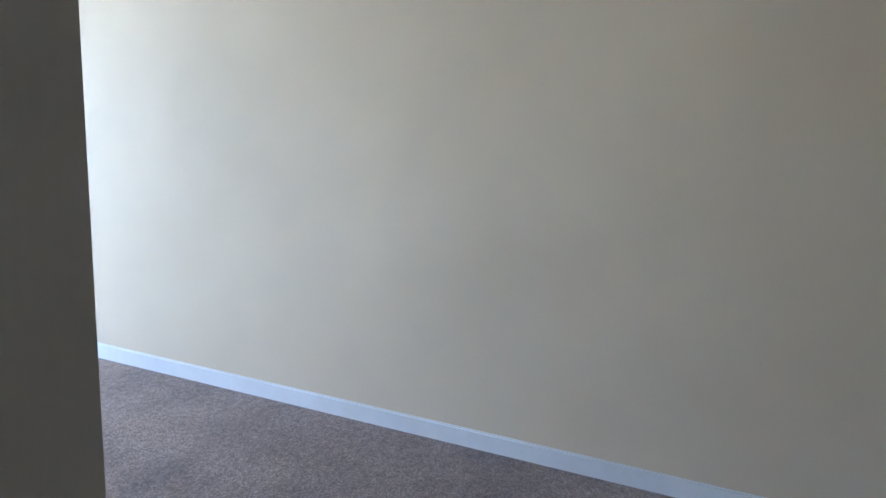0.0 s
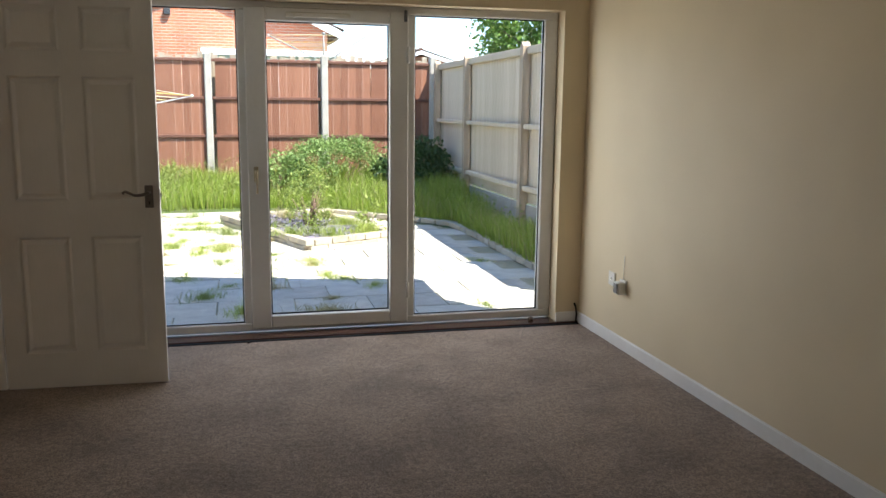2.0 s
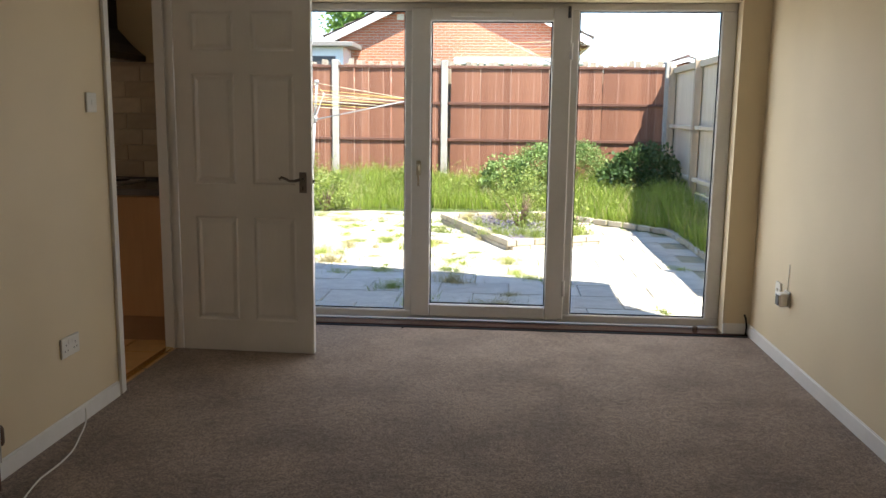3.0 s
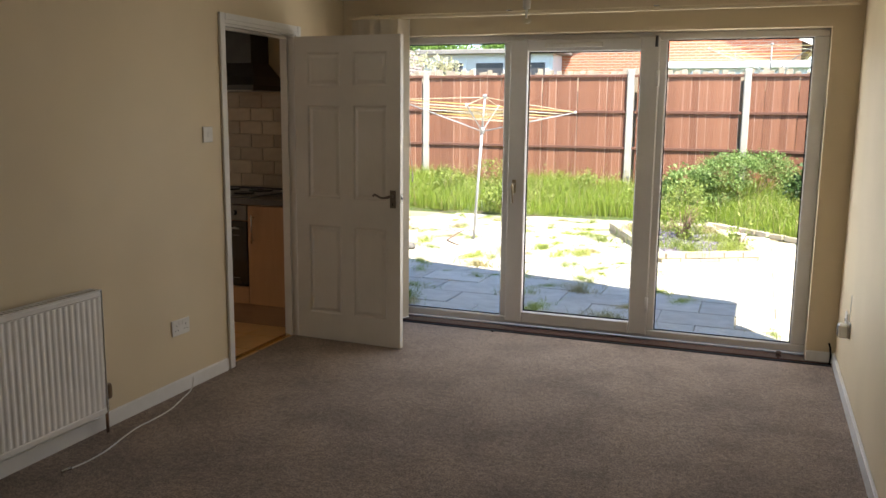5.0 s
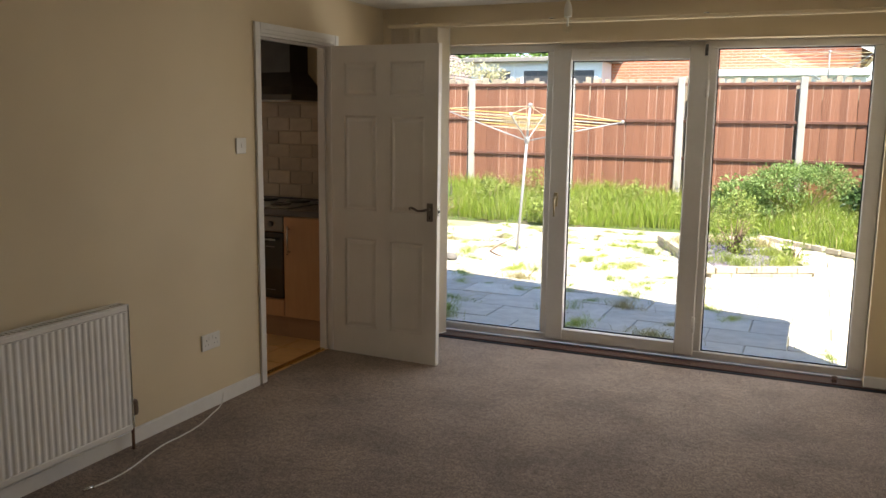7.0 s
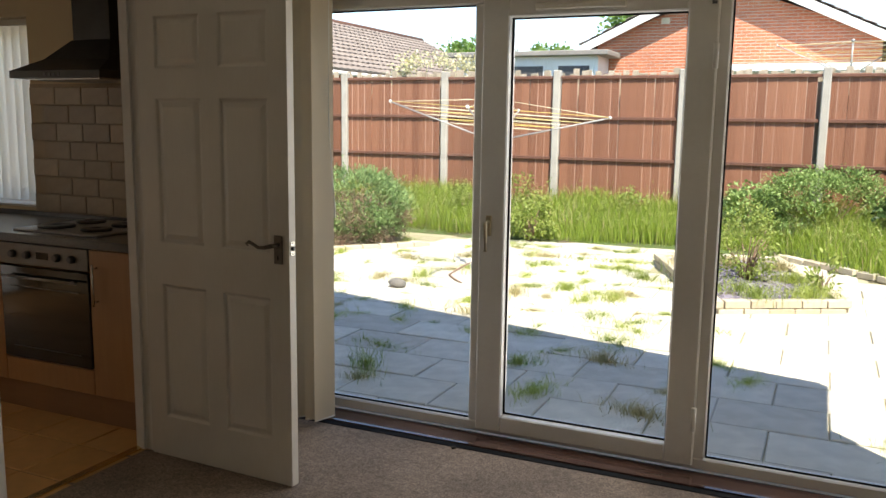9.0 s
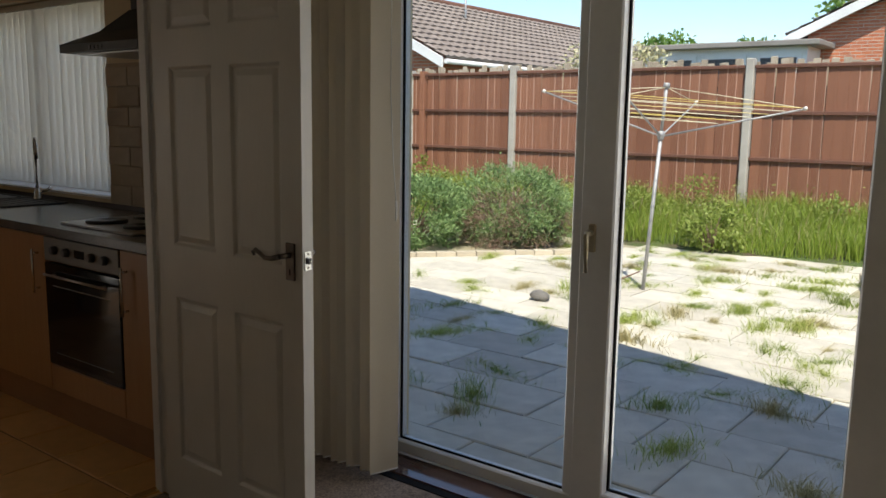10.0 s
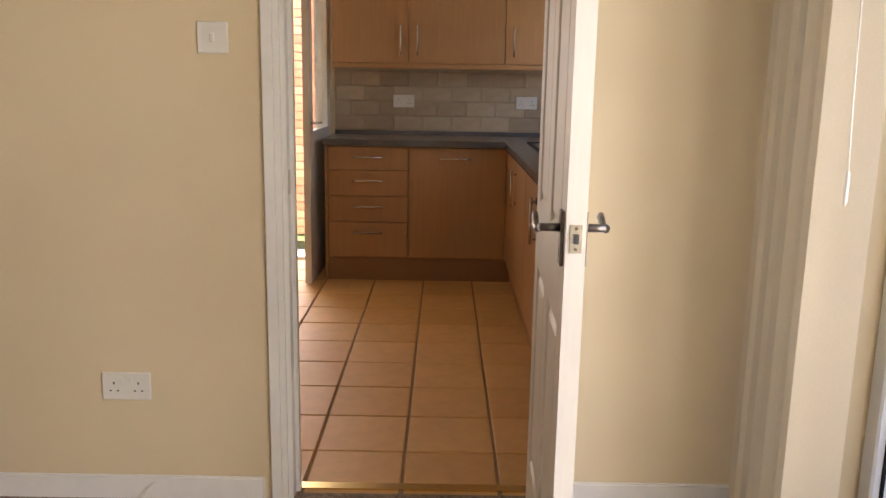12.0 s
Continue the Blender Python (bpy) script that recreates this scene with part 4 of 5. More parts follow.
def leaf_material(name, dark, light, trans=0.35, rough=0.5):
    m = material(name, dark, rough, 0.0, 0.3)
    t = m.node_tree
    c = random_tint(m, dark, light, True)
    set_color(m, c)
    tr, mx = t.nodes.new("ShaderNodeBsdfTranslucent"), t.nodes.new("ShaderNodeMixShader")
    t.links.new(c, tr.inputs[0])
    mx.inputs[0].default_value = trans
    t.links.new(t.nodes["Principled BSDF"].outputs[0], mx.inputs[1])
    t.links.new(tr.outputs[0], mx.inputs[2])
    t.links.new(mx.outputs[0], t.nodes["Material Output"].inputs[0])
    return m


GRASS = leaf_material("long_grass", (0.19, 0.29, 0.035), (0.42, 0.52, 0.11), 0.5)
WEED = leaf_material("weed_leaves", (0.16, 0.24, 0.04), (0.40, 0.46, 0.14), 0.45)
JOINTGRASS = leaf_material("yellow_green_grass", (0.28, 0.36, 0.06), (0.52, 0.58, 0.18), 0.5)
DRYWEED = leaf_material("dry_grass", (0.36, 0.32, 0.15), (0.52, 0.46, 0.24), 0.3)
ROSEMARY = leaf_material("grey_green_leaves", (0.09, 0.17, 0.055), (0.30, 0.42, 0.17), 0.25)
LAVENDER = leaf_material("brown_green_leaves", (0.17, 0.10, 0.075), (0.34, 0.24, 0.17), 0.25)
SHRUB = leaf_material("shrub_leaves", (0.11, 0.20, 0.05), (0.33, 0.45, 0.16), 0.3)
DARKSHRUB = leaf_material("dark_shrub_leaves", (0.03, 0.07, 0.02), (0.09, 0.15, 0.05), 0.25)
TREELEAF = leaf_material("tree_leaves", (0.08, 0.17, 0.03), (0.22, 0.35, 0.08), 0.35)
BLOSSOM = leaf_material("cream_blossom", (0.45, 0.42, 0.22), (0.70, 0.66, 0.45), 0.3)
TWIG = speckled("brown_twig", (0.16, 0.10, 0.07), (0.26, 0.17, 0.12), 30.0, 0.9)
BARK = speckled("grey_bark", (0.10, 0.08, 0.06), (0.18, 0.14, 0.11), 14.0, 0.95, strength=0.6, dist=0.02)


def leaf_mesh(name, base, along, across, mat):
    """One bent quad for each leaf: base point, vector to the tip, vector to its side."""
    n = len(base)
    droop = np.zeros((n, 3))
    droop[:, 2] = -0.12 * np.linalg.norm(along, axis=1)
    v = np.empty((n, 4, 3))
    v[:, 0], v[:, 1], v[:, 2], v[:, 3] = base, base + along * 0.5 + across, base + along + droop, base + along * 0.5 - across
    me = bpy.data.meshes.new(name)
    me.from_pydata(v.reshape(-1, 3).tolist(), [], np.arange(4 * n).reshape(-1, 4).tolist())
    me.materials.append(mat)
    return me


def blade_mesh(name, base, height, lean, width, turn, mat):
    """Grass blades: two bent segments each, tapering to the tip."""
    n = len(base)
    side = np.stack([np.cos(turn), np.sin(turn), np.zeros(n)], 1) * width[:, None]
    up = np.zeros((n, 3))
    up[:, 2] = height
    v = np.empty((n, 5, 3))
    v[:, 0], v[:, 1] = base - side, base + side
    mid = base + up * 0.55 + lean * 0.3
    v[:, 2], v[:, 3] = mid + side * 0.8, mid - side * 0.8
    v[:, 4] = base + up * 0.95 + lean
    i = np.arange(n)[:, None] * 5
    faces = (i + np.array([0, 1, 2, 3])).tolist() + (i + np.array([3, 2, 4])).tolist()
    me = bpy.data.meshes.new(name)
    me.from_pydata(v.reshape(-1, 3).tolist(), [], faces)
    me.materials.append(mat)
    return me


rs = np.random.RandomState(4)


def blades(pts, hmin, hmax, spread, wid):
    n = len(pts)
    h = rs.uniform(hmin, hmax, n)
    a = rs.uniform(0, 2 * math.pi, n)
    lean = np.stack([np.cos(a), np.sin(a), np.zeros(n)], 1) * (rs.uniform(0.2, 1.0, n) * spread * h)[:, None]
    return pts, h, lean, rs.uniform(0.6, 1.0, n) * wid, rs.uniform(0, math.pi, n)


pts = []
while len(pts) < 42000:
    x, y = rs.uniform(-6.8, 4.42), rs.uniform(0.9, 8.72)
    if x < 3.95 and y < lawn_edge(x) + 0.05:
        continue
    thin = noise.noise(Vector((x * 1.1, y * 1.1, 3.0)))
    if thin < -0.3 and rs.uniform() < 0.6:
        continue
    pts.append((x, y, ground_z(x, y) - 0.01))
pts = np.array(pts)
p, h, lean, wid, turn = blades(pts, 0.14, 0.34, 0.6, 0.006)
h *= 1.0 + 0.35 * np.sin(pts[:, 0] * 2.3 + pts[:, 1] * 1.7) * 0.6
h[pts[:, 0] > 3.9] *= 1.15
tagged(new("long_grass", blade_mesh("long_grass", p, h, lean, wid, turn, GRASS)), "overgrown bright green lawn grass before the fence", "grass", kind="stuff")
sel = rs.choice(len(pts), 3000, replace=False)
p, h, lean, wid, turn = blades(pts[sel], 0.25, 0.48, 0.5, 0.004)
tagged(new("seeding_grass", blade_mesh("seeding_grass", p, h, lean, wid, turn, DRYWEED)), "dry seeding grass stalks among the lawn", "grass", kind="stuff")
n = 5000
sel = rs.choice(len(pts), n, replace=False)
base = pts[sel] + np.stack([np.zeros(n), np.zeros(n), rs.uniform(0.05, 0.42, n)], 1)
d = rs.normal(size=(n, 3))
d[:, 2] = np.abs(d[:, 2]) * 0.6
d *= (rs.uniform(0.03, 0.06, n) / np.linalg.norm(d, axis=1))[:, None]
s = np.cross(d, rs.normal(size=(n, 3)))
s *= (0.011 / np.linalg.norm(s, axis=1))[:, None]
tagged(new("lawn_weeds", leaf_mesh("lawn_weeds", base, d, s, WEED)), "broad-leaved weeds growing through the lawn", "weeds", kind="stuff")


def crown(centre, radii, count, leaf, width, clumps, shell=0.7, upright=0.0):
    """Leaves gathered in clumps over an uneven ellipsoid."""
    c, r = np.array(centre), np.array(radii)
    u = rs.normal(size=(clumps, 3))
    u /= np.linalg.norm(u, axis=1)[:, None]
    cl = u * (rs.uniform(shell, 1.0, clumps) ** 0.6)[:, None]
    cl[:, 2] = np.maximum(cl[:, 2], -0.75)
    k = rs.randint(0, clumps, count)
    base = c + cl[k] * r + rs.normal(size=(count, 3)) * r * (0.55 / clumps ** 0.33)
    d = (base - c) / r + rs.normal(size=(count, 3)) * 0.9
    d[:, 2] += upright
    d *= (leaf * rs.uniform(0.6, 1.2, count) / np.linalg.norm(d, axis=1))[:, None]
    s = np.cross(d, rs.normal(size=(count, 3)))
    s *= (width * rs.uniform(0.7, 1.2, count) / np.linalg.norm(s, axis=1))[:, None]
    return base, d, s


def shrub(name, at, radii, count, leaf, width, mat, label, clumps=60, upright=0.0, twigs=14, category="shrub"):
    ob = thing(name, pose(*at), label, category)
    f = new("foliage", leaf_mesh("foliage", *crown((0, 0, radii[2] * 0.95), radii, count, leaf, width, clumps, upright=upright), mat))
    f.parent = ob
    bm = bmesh.new()
    for i in range(twigs):
        a, q = rs.uniform(0, 2 * math.pi), rs.uniform(0.4, 0.9)
        tip = (radii[0] * q * math.cos(a), radii[1] * q * math.sin(a), radii[2] * rs.uniform(0.7, 1.5))
        hose(bm, [(0.1 * tip[0], 0.1 * tip[1], -0.05), (0.45 * tip[0], 0.45 * tip[1], 0.5 * tip[2]), tip], [0.014, 0.009, 0.004], 5)
    part("stems", bm, TWIG, ob, "bare brown stems")
    return ob


shrub("rosemary_bush", (-3.86, 5.12, -0.15), (0.66, 0.60, 0.44), 17000, 0.06, 0.0085, ROSEMARY, "rounded grey-green rosemary bush in the brick-edged bed", 150, 0.9, 30)
rb = shrub("lavender_bush", (-3.12, 6.15, -0.15), (0.76, 0.64, 0.50), 15000, 0.065, 0.008, ROSEMARY, "rounded grey-green lavender bush with bare brown stems", 150, 0.9, 60)
woody = new("woody_growth", leaf_mesh("woody_growth", *crown((0.12, -0.12, 0.30), (0.66, 0.60, 0.34), 6000, 0.10, 0.004, 70, upright=0.5), LAVENDER))
woody.parent = rb
woody["label"] = "brown woody stems low in the bush"
shrub("border_shrub", (2.75, 8.05, 0.06), (0.80, 0.5, 0.44), 13000, 0.046, 0.013, SHRUB, "leafy green shrub in the lawn before the fence", 90, 0.2, 14)
shrub("border_shrub", (1.85, 8.05, 0.02), (0.36, 0.34, 0.33), 1700, 0.06, 0.018, SHRUB, "smaller leafy green shrub in the lawn", 50, 0.2, 10)
shrub("corner_shrub", (4.0, 7.7, 0.02), (0.62, 0.6, 0.42), 5200, 0.08, 0.028, DARKSHRUB, "dark glossy shrub in the corner of the two fences", 70, 0.1, 12)
shrub("bed_shrub", (2.02, 5.15, -0.06), (0.27, 0.27, 0.38), 1500, 0.042, 0.012, WEED, "loose straggling shrub in the raised brick bed", 60, 0.4, 12)
shrub("bed_plant", (2.72, 4.75, -0.04), (0.12, 0.12, 0.17), 160, 0.07, 0.016, WEED, "small upright green plant in the raised bed", 14, 0.8, 4, "plant")
shrub("climbing_rose", (-3.3, 9.3, 1.75), (0.85, 0.34, 0.42), 2600, 0.06, 0.022, BLOSSOM, "cream flowering climber spilling over the fence", 60, 0.2, 16)
shrub("ivy_climber", (-7.05, 7.7, 1.9), (0.3, 0.75, 0.36), 1600, 0.07, 0.025, WEED, "yellow-green climber over the old fence", 46, 0.1, 12)
shrub("sapling", (-6.45, 8.5, 0.2), (0.16, 0.16, 0.28), 260, 0.07, 0.022, WEED, "small leafy sapling at the foot of the fence", 16, 0.3, 4, "plant")
for x, y, q in ((-5.6, 7.9, 1.1), (-4.4, 8.2, 0.9), (-2.2, 7.9, 1.0), (-1.5, 8.3, 1.1), (0.2, 8.2, 0.8), (1.0, 7.8, 0.6), (-3.2, 7.7, 0.7), (3.4, 7.4, 0.7)):
    shrub("lawn_plant", (x, y, ground_z(x, y) - 0.02), (0.26 * q, 0.22 * q, 0.26 * q), int(700 * q), 0.055, 0.014, WEED, "tall leafy weed clump standing in the lawn", 24, 0.6, 6, "plant")
shrub("lawn_plant", (-0.9, 7.15, -0.08), (0.3, 0.25, 0.28), 900, 0.06, 0.02, WEED, "leafy weed clump at the edge of the lawn", 30, 0.3, 8, "plant")


def tree(name, at, height, radii, count, leaf, label):
    ob = thing(name, pose(*at), label, "tree")
    bm = hose(bmesh.new(), [(0, 0, -0.2), (0.05, 0.02, height * 0.3), (-0.05, 0.05, height * 0.6), (0, 0, height * 0.95)], [0.28, 0.2, 0.14, 0.05], 10)
    for i in range(9):
        a, z0 = i * 2.4, height * (0.35 + 0.05 * i)
        hose(bm, [(0, 0, z0), (radii[0] * 0.4 * math.cos(a), radii[1] * 0.4 * math.sin(a), z0 + 0.6), (radii[0] * 0.8 * math.cos(a), radii[1] * 0.8 * math.sin(a), z0 + 1.1)], [0.09, 0.06, 0.02], 6)
    part("trunk", bm, BARK, ob)
    f = new("crown", leaf_mesh("crown", *crown((0, 0, height * 0.82), radii, count, leaf, leaf * 0.36, 120, 0.35), TREELEAF))
    f.parent = ob
    return ob


tree("tree", (10.9, 20.0, 0.2), 4.6, (2.3, 2.2, 1.9), 17000, 0.15, "broad leafy green tree behind the boundary fence")
tree("tree", (-4.8, 38.0, 0.2), 6.6, (2.8, 2.6, 2.2), 8000, 0.26, "leafy green tree beyond the brick bungalow")
tree("tree", (-15.5, 40.0, 0.2), 5.2, (3.0, 2.2, 1.3), 5000, 0.26, "distant leafy tree beyond the garage")
tree("tree", (-11.5, 42.0, 0.2), 5.2, (1.8, 1.8, 1.2), 3000, 0.26, "distant leafy tree beyond the garage")

# ---- weeds between the slabs ----
tufts = []
for v in range(5):
    k = 220 + 50 * v
    r, a = np.abs(rs.normal(0, 0.075, k)), rs.uniform(0, 2 * math.pi, k)
    base = np.stack([r * np.cos(a) * 1.8, r * np.sin(a), np.zeros(k)], 1)
    tufts.append(blade_mesh("weed_tuft", *blades(base, 0.02, 0.12, 1.3, 0.0024), (WEED, JOINTGRASS, WEED, DRYWEED, JOINTGRASS)[v]))
spots = [(-0.16, 1.56), (-0.39, 2.29), (0.88, 1.56), (1.38, 1.89), (1.17, 1.03), (1.39, 2.35), (-0.83, 4.77), (0.78, 4.1), (1.81, 0.93), (2.32, 1.82), (0.29, 2.17),
         (0.44, 4.19), (1.52, 3.53), (1.89, 1.39), (2.09, 2.16), (3.07, 0.91), (0.62, 2.34), (0.0, 1.06), (0.09, 0.81), (-0.11, 4.65), (1.36, 3.06), (-0.57, 2.74),
         (1.06, 1.99), (0.48, 3.12), (-1.95, 3.72), (-1.04, 2.81), (-0.12, 5.37), (-0.51, 1.02), (-1.53, 2.18), (-0.97, 2.04), (-2.54, 3.7), (-0.12, 3.4)]
rw = random.Random(21)
for i in range(120):
    spots.append((rw.gauss(0.1, 1.2), rw.uniform(2.3, 6.9)))
for i, (x, y) in enumerate(spots):
    if i > 31:
        row = round((y - 0.10) / 0.45)
        if rw.random() < 0.55:
            y = 0.10 + row * 0.45 + rw.uniform(-0.03, 0.03)
        else:
            x = 0.08 + 0.3 * round((x - 0.08) / 0.3) + rw.uniform(-0.02, 0.02)
    big = rw.uniform(0.6, 1.0) if i < 32 else rw.uniform(0.25, 1.1)
    t = new("weed_tuft", tufts[i % 5])
    t.matrix_basis = pose(x, y, -0.135, 0, 0, rw.uniform(0, 360)) @ Matrix.Diagonal((big * rw.uniform(0.9, 1.7), big, big * rw.uniform(0.6, 1.2), 1))
    tagged(t, "tuft of green weeds growing in the patio joints", "weed", "weeds in the patio")

for x, y in ((1.75, 4.3), (2.2, 4.15), (2.6, 4.45), (2.05, 4.4), (1.5, 5.0), (1.35, 5.6), (2.45, 5.1), (2.3, 5.8), (1.8, 5.9), (2.62, 4.3)):
    t = new("bed_weed", tufts[int(x * 10) % 5])
    t.matrix_basis = pose(x, y, -0.03, 0, 0, rw.uniform(0, 360)) @ Matrix.Diagonal((1.3, 1.3, 1.3, 1))
    tagged(t, "tuft of green weeds growing in the raised bed", "weed", "weeds in the raised bed")

# ---- fences ----
FENCEPAINT = tinted("red_brown_fence_paint", (0.235, 0.096, 0.054), (0.345, 0.152, 0.088), 9.0, 0.8, 0.5, 0.004, grain=0.7, stretch=(8, 8, 0.5))
FENCERAIL = speckled("dark_brown_fence_rail", (0.10, 0.045, 0.03), (0.17, 0.075, 0.05), 12.0, 0.85)
PALEWOOD = tinted("weathered_pale_wood", (0.62, 0.54, 0.42), (0.76, 0.68, 0.55), 5.0, 0.85, 0.4, 0.004, grain=0.4, stretch=(8, 8, 0.6))
GREYWOOD = tinted("weathered_grey_wood", (0.075, 0.062, 0.052), (0.165, 0.142, 0.124), 6.0, 0.9, 0.6, 0.006, grain=0.5, stretch=(1, 0.6, 9))
CONCRETE = speckled("grey_concrete", (0.34, 0.32, 0.28), (0.46, 0.43, 0.38), 60.0, 0.9, 3.0, 0.4, 0.004)

BACKY, RIGHTX, LEFTX = 8.76, 4.5, -6.9
fence = thing("garden_fence", pose(0, BACKY, 0), "red-brown painted close-board fence with concrete posts", "fence")
posts = [2.615 - 1.846 * i for i in range(6)] + [RIGHTX - 0.06]
bm_post = boxes((-0.055, 0.055, -0.065, 0.065, -0.1, 2.25), bevel=0.012)
post_mesh = mesh_of("post", bm_post, CONCRETE)
for x in posts[:5] + posts[6:]:
    piece("post", post_mesh, fence, pose(x, 0, 0))
part("post", boxes((posts[5] - 0.05, posts[5] + 0.05, -0.06, 0.06, 0, 2.2), bevel=0.006), FENCEPAINT, fence, "red-brown painted timber post")
feather = prism(bmesh.new(), [(-0.066, 0.003), (0.054, -0.0055), (0.060, -0.006), (0.060, 0.010), (-0.066, 0.012)], 0.28, 2.17, "z")
plain_board = mesh_of("board", feather.copy(), FENCEPAINT)
board_mesh = mesh_of("board", feather, FENCEPAINT)
board_mesh.materials.append(speckled("bare_board_edge", (0.42, 0.26, 0.19), (0.56, 0.37, 0.29), 20.0, 0.85))
for f in board_mesh.polygons:
    if f.center.x > 0.0555 and abs(f.normal.z) < 0.5:
        f.material_index = 1
rf = random.Random(3)
x = LEFTX + 0.06
while x < RIGHTX - 0.06:
    if min(abs(x - q) for q in posts) > 0.06:
        piece("board", board_mesh if rf.random() < 0.6 else plain_board, fence, pose(x, rf.uniform(-0.002, 0.002), rf.uniform(-0.006, 0.004), 0, rf.uniform(-0.25, 0.25), 0))
    x += 0.1255
ends = sorted(posts + [LEFTX])
for a, b in zip(ends, ends[1:]):
    for z, hgt in ((2.14, 0.045), (1.545, 0.05), (0.94, 0.05)):
        part("rail", boxes((a + 0.056, b - 0.056, -0.034, -0.008, z - hgt / 2, z + hgt / 2), bevel=0.006), FENCERAIL, fence)
    part("gravel_board", boxes((a + 0.056, b - 0.056, -0.02, 0.03, 0.05, 0.28), bevel=0.006), CONCRETE, fence)
rear = thing("paling_fence", pose(0, BACKY + 0.16, 0), "pale weathered paling fence standing behind the painted one", "fence")
PALING = tinted("grey_buff_paling", (0.36, 0.30, 0.22), (0.54, 0.46, 0.35), 6.0, 0.9, 0.5, 0.004, grain=0.6, stretch=(8, 8, 0.6))
pal_mesh = mesh_of("paling", boxes((-0.045, 0.045, -0.009, 0.009, 0.2, 2.25), bevel=0.004), PALING)
x = -6.9
while x < 4.4:
    piece("paling", pal_mesh, rear, pose(x, rf.uniform(-0.006, 0.006), rf.uniform(-0.05, 0.035), 0, rf.uniform(-1.6, 1.6), 0))
    x += 0.103
part("rail", boxes((-6.9, 4.4, 0.010, 0.05, 1.9, 1.98)), PALEWOOD, rear)

SIDEWOOD = tinted("weathered_side_fence_wood", (0.57, 0.475, 0.345), (0.71, 0.605, 0.46), 7.0, 0.85, 0.5, 0.004, grain=0.6, stretch=(8, 8, 0.6))
side = thing("side_fence", pose(RIGHTX, 0, 0), "pale weathered close-board fence in its own shade", "fence")
pale_board = mesh_of("board", prism(bmesh.new(), [(-0.066, -0.006), (0.060, 0.008), (0.060, 0.016), (-0.066, 0.000)], 0.32, 2.10, "z"), SIDEWOOD)
y = 0.4
while y < BACKY - 0.1:
    piece("board", pale_board, side, pose(0.02, y, rf.uniform(-0.004, 0.004), 0, 0, 90))
    y += 0.1205
yposts = [8.41, 6.58, 4.07, 1.6]
for q in yposts:
    bm = boxes((-0.10, -0.005, q - 0.05, q + 0.05, -0.2, 2.14))
    prism(bm, [(q - 0.05, 2.14), (q + 0.05, 2.14), (q, 2.19)], -0.10, -0.005, "x")
    part("post", bm, speckled("brown_post_wood", (0.34, 0.26, 0.18), (0.46, 0.36, 0.26), 9.0, 0.85, stretch=(6, 6, 0.6)), side, "brown timber post with a pointed top")
for a, b in zip([0.4] + sorted(yposts), sorted(yposts) + [BACKY - 0.08]):
    part("capping", boxes((-0.05, 0.055, a + 0.052, b - 0.052, 2.045, 2.135), bevel=0.006), SIDEWOOD, side)
    for z in (1.22, 0.50):
        part("rail", boxes((-0.075, -0.008, a + 0.052, b - 0.052, z - 0.03, z + 0.03), bevel=0.008), SIDEWOOD, side)
    part("gravel_board", boxes((-0.02, 0.02, a + 0.052, b - 0.052, -0.15, 0.31), bevel=0.005), CONCRETE, side, "grey concrete gravel board")

old = thing("lap_fence", pose(LEFTX, 0, 0), "weathered grey overlapping panel fence with concrete posts", "fence")
slat = boxes((-0.008, 0.008, -0.87, 0.87, -0.062, 0.062))
for v in slat.verts:
    if v.co.z < 0:
        v.co.x += 0.018
slat_mesh = mesh_of("slat", slat, GREYWOOD)
lposts = [8.80 - 1.85 * i for i in range(5)]
for i, q in enumerate(lposts):
    piece("post", post_mesh, old, pose(0, q, -0.04))
    if i:
        c = q + 0.925
        for k in range(17):
            piece("slat", slat_mesh, old, pose(rf.uniform(-0.004, 0.004), c, 0.42 + k * 0.104, rf.uniform(-0.7, 0.7), rf.uniform(-3, 3), 0))
        for d in (-0.6, 0.0, 0.6):
            part("batten", boxes((0.02, 0.042, c + d - 0.02, c + d + 0.02, 0.36, 2.16)), GREYWOOD, old)
        part("capping", boxes((-0.02, 0.03, c - 0.87, c + 0.87, 2.15, 2.18)), GREYWOOD, old)
        part("gravel_board", boxes((-0.02, 0.02, c - 0.87, c + 0.87, -0.25, 0.34), bevel=0.005), PALEWOOD, old, "pale boards at the foot of the fence")

# ---- rotary dryers ----
GALV = speckled("galvanised_steel", (0.36, 0.36, 0.36), (0.46, 0.46, 0.46), 30.0, 0.6, 3.0, metal=0.6)
LINE = tinted("washing_line", (0.66, 0.50, 0.12), (0.78, 0.64, 0.28), 20.0, 0.6)
WHITELINE = speckled("pale_washing_line", (0.66, 0.60, 0.40), (0.76, 0.71, 0.52), 40.0, 0.6)


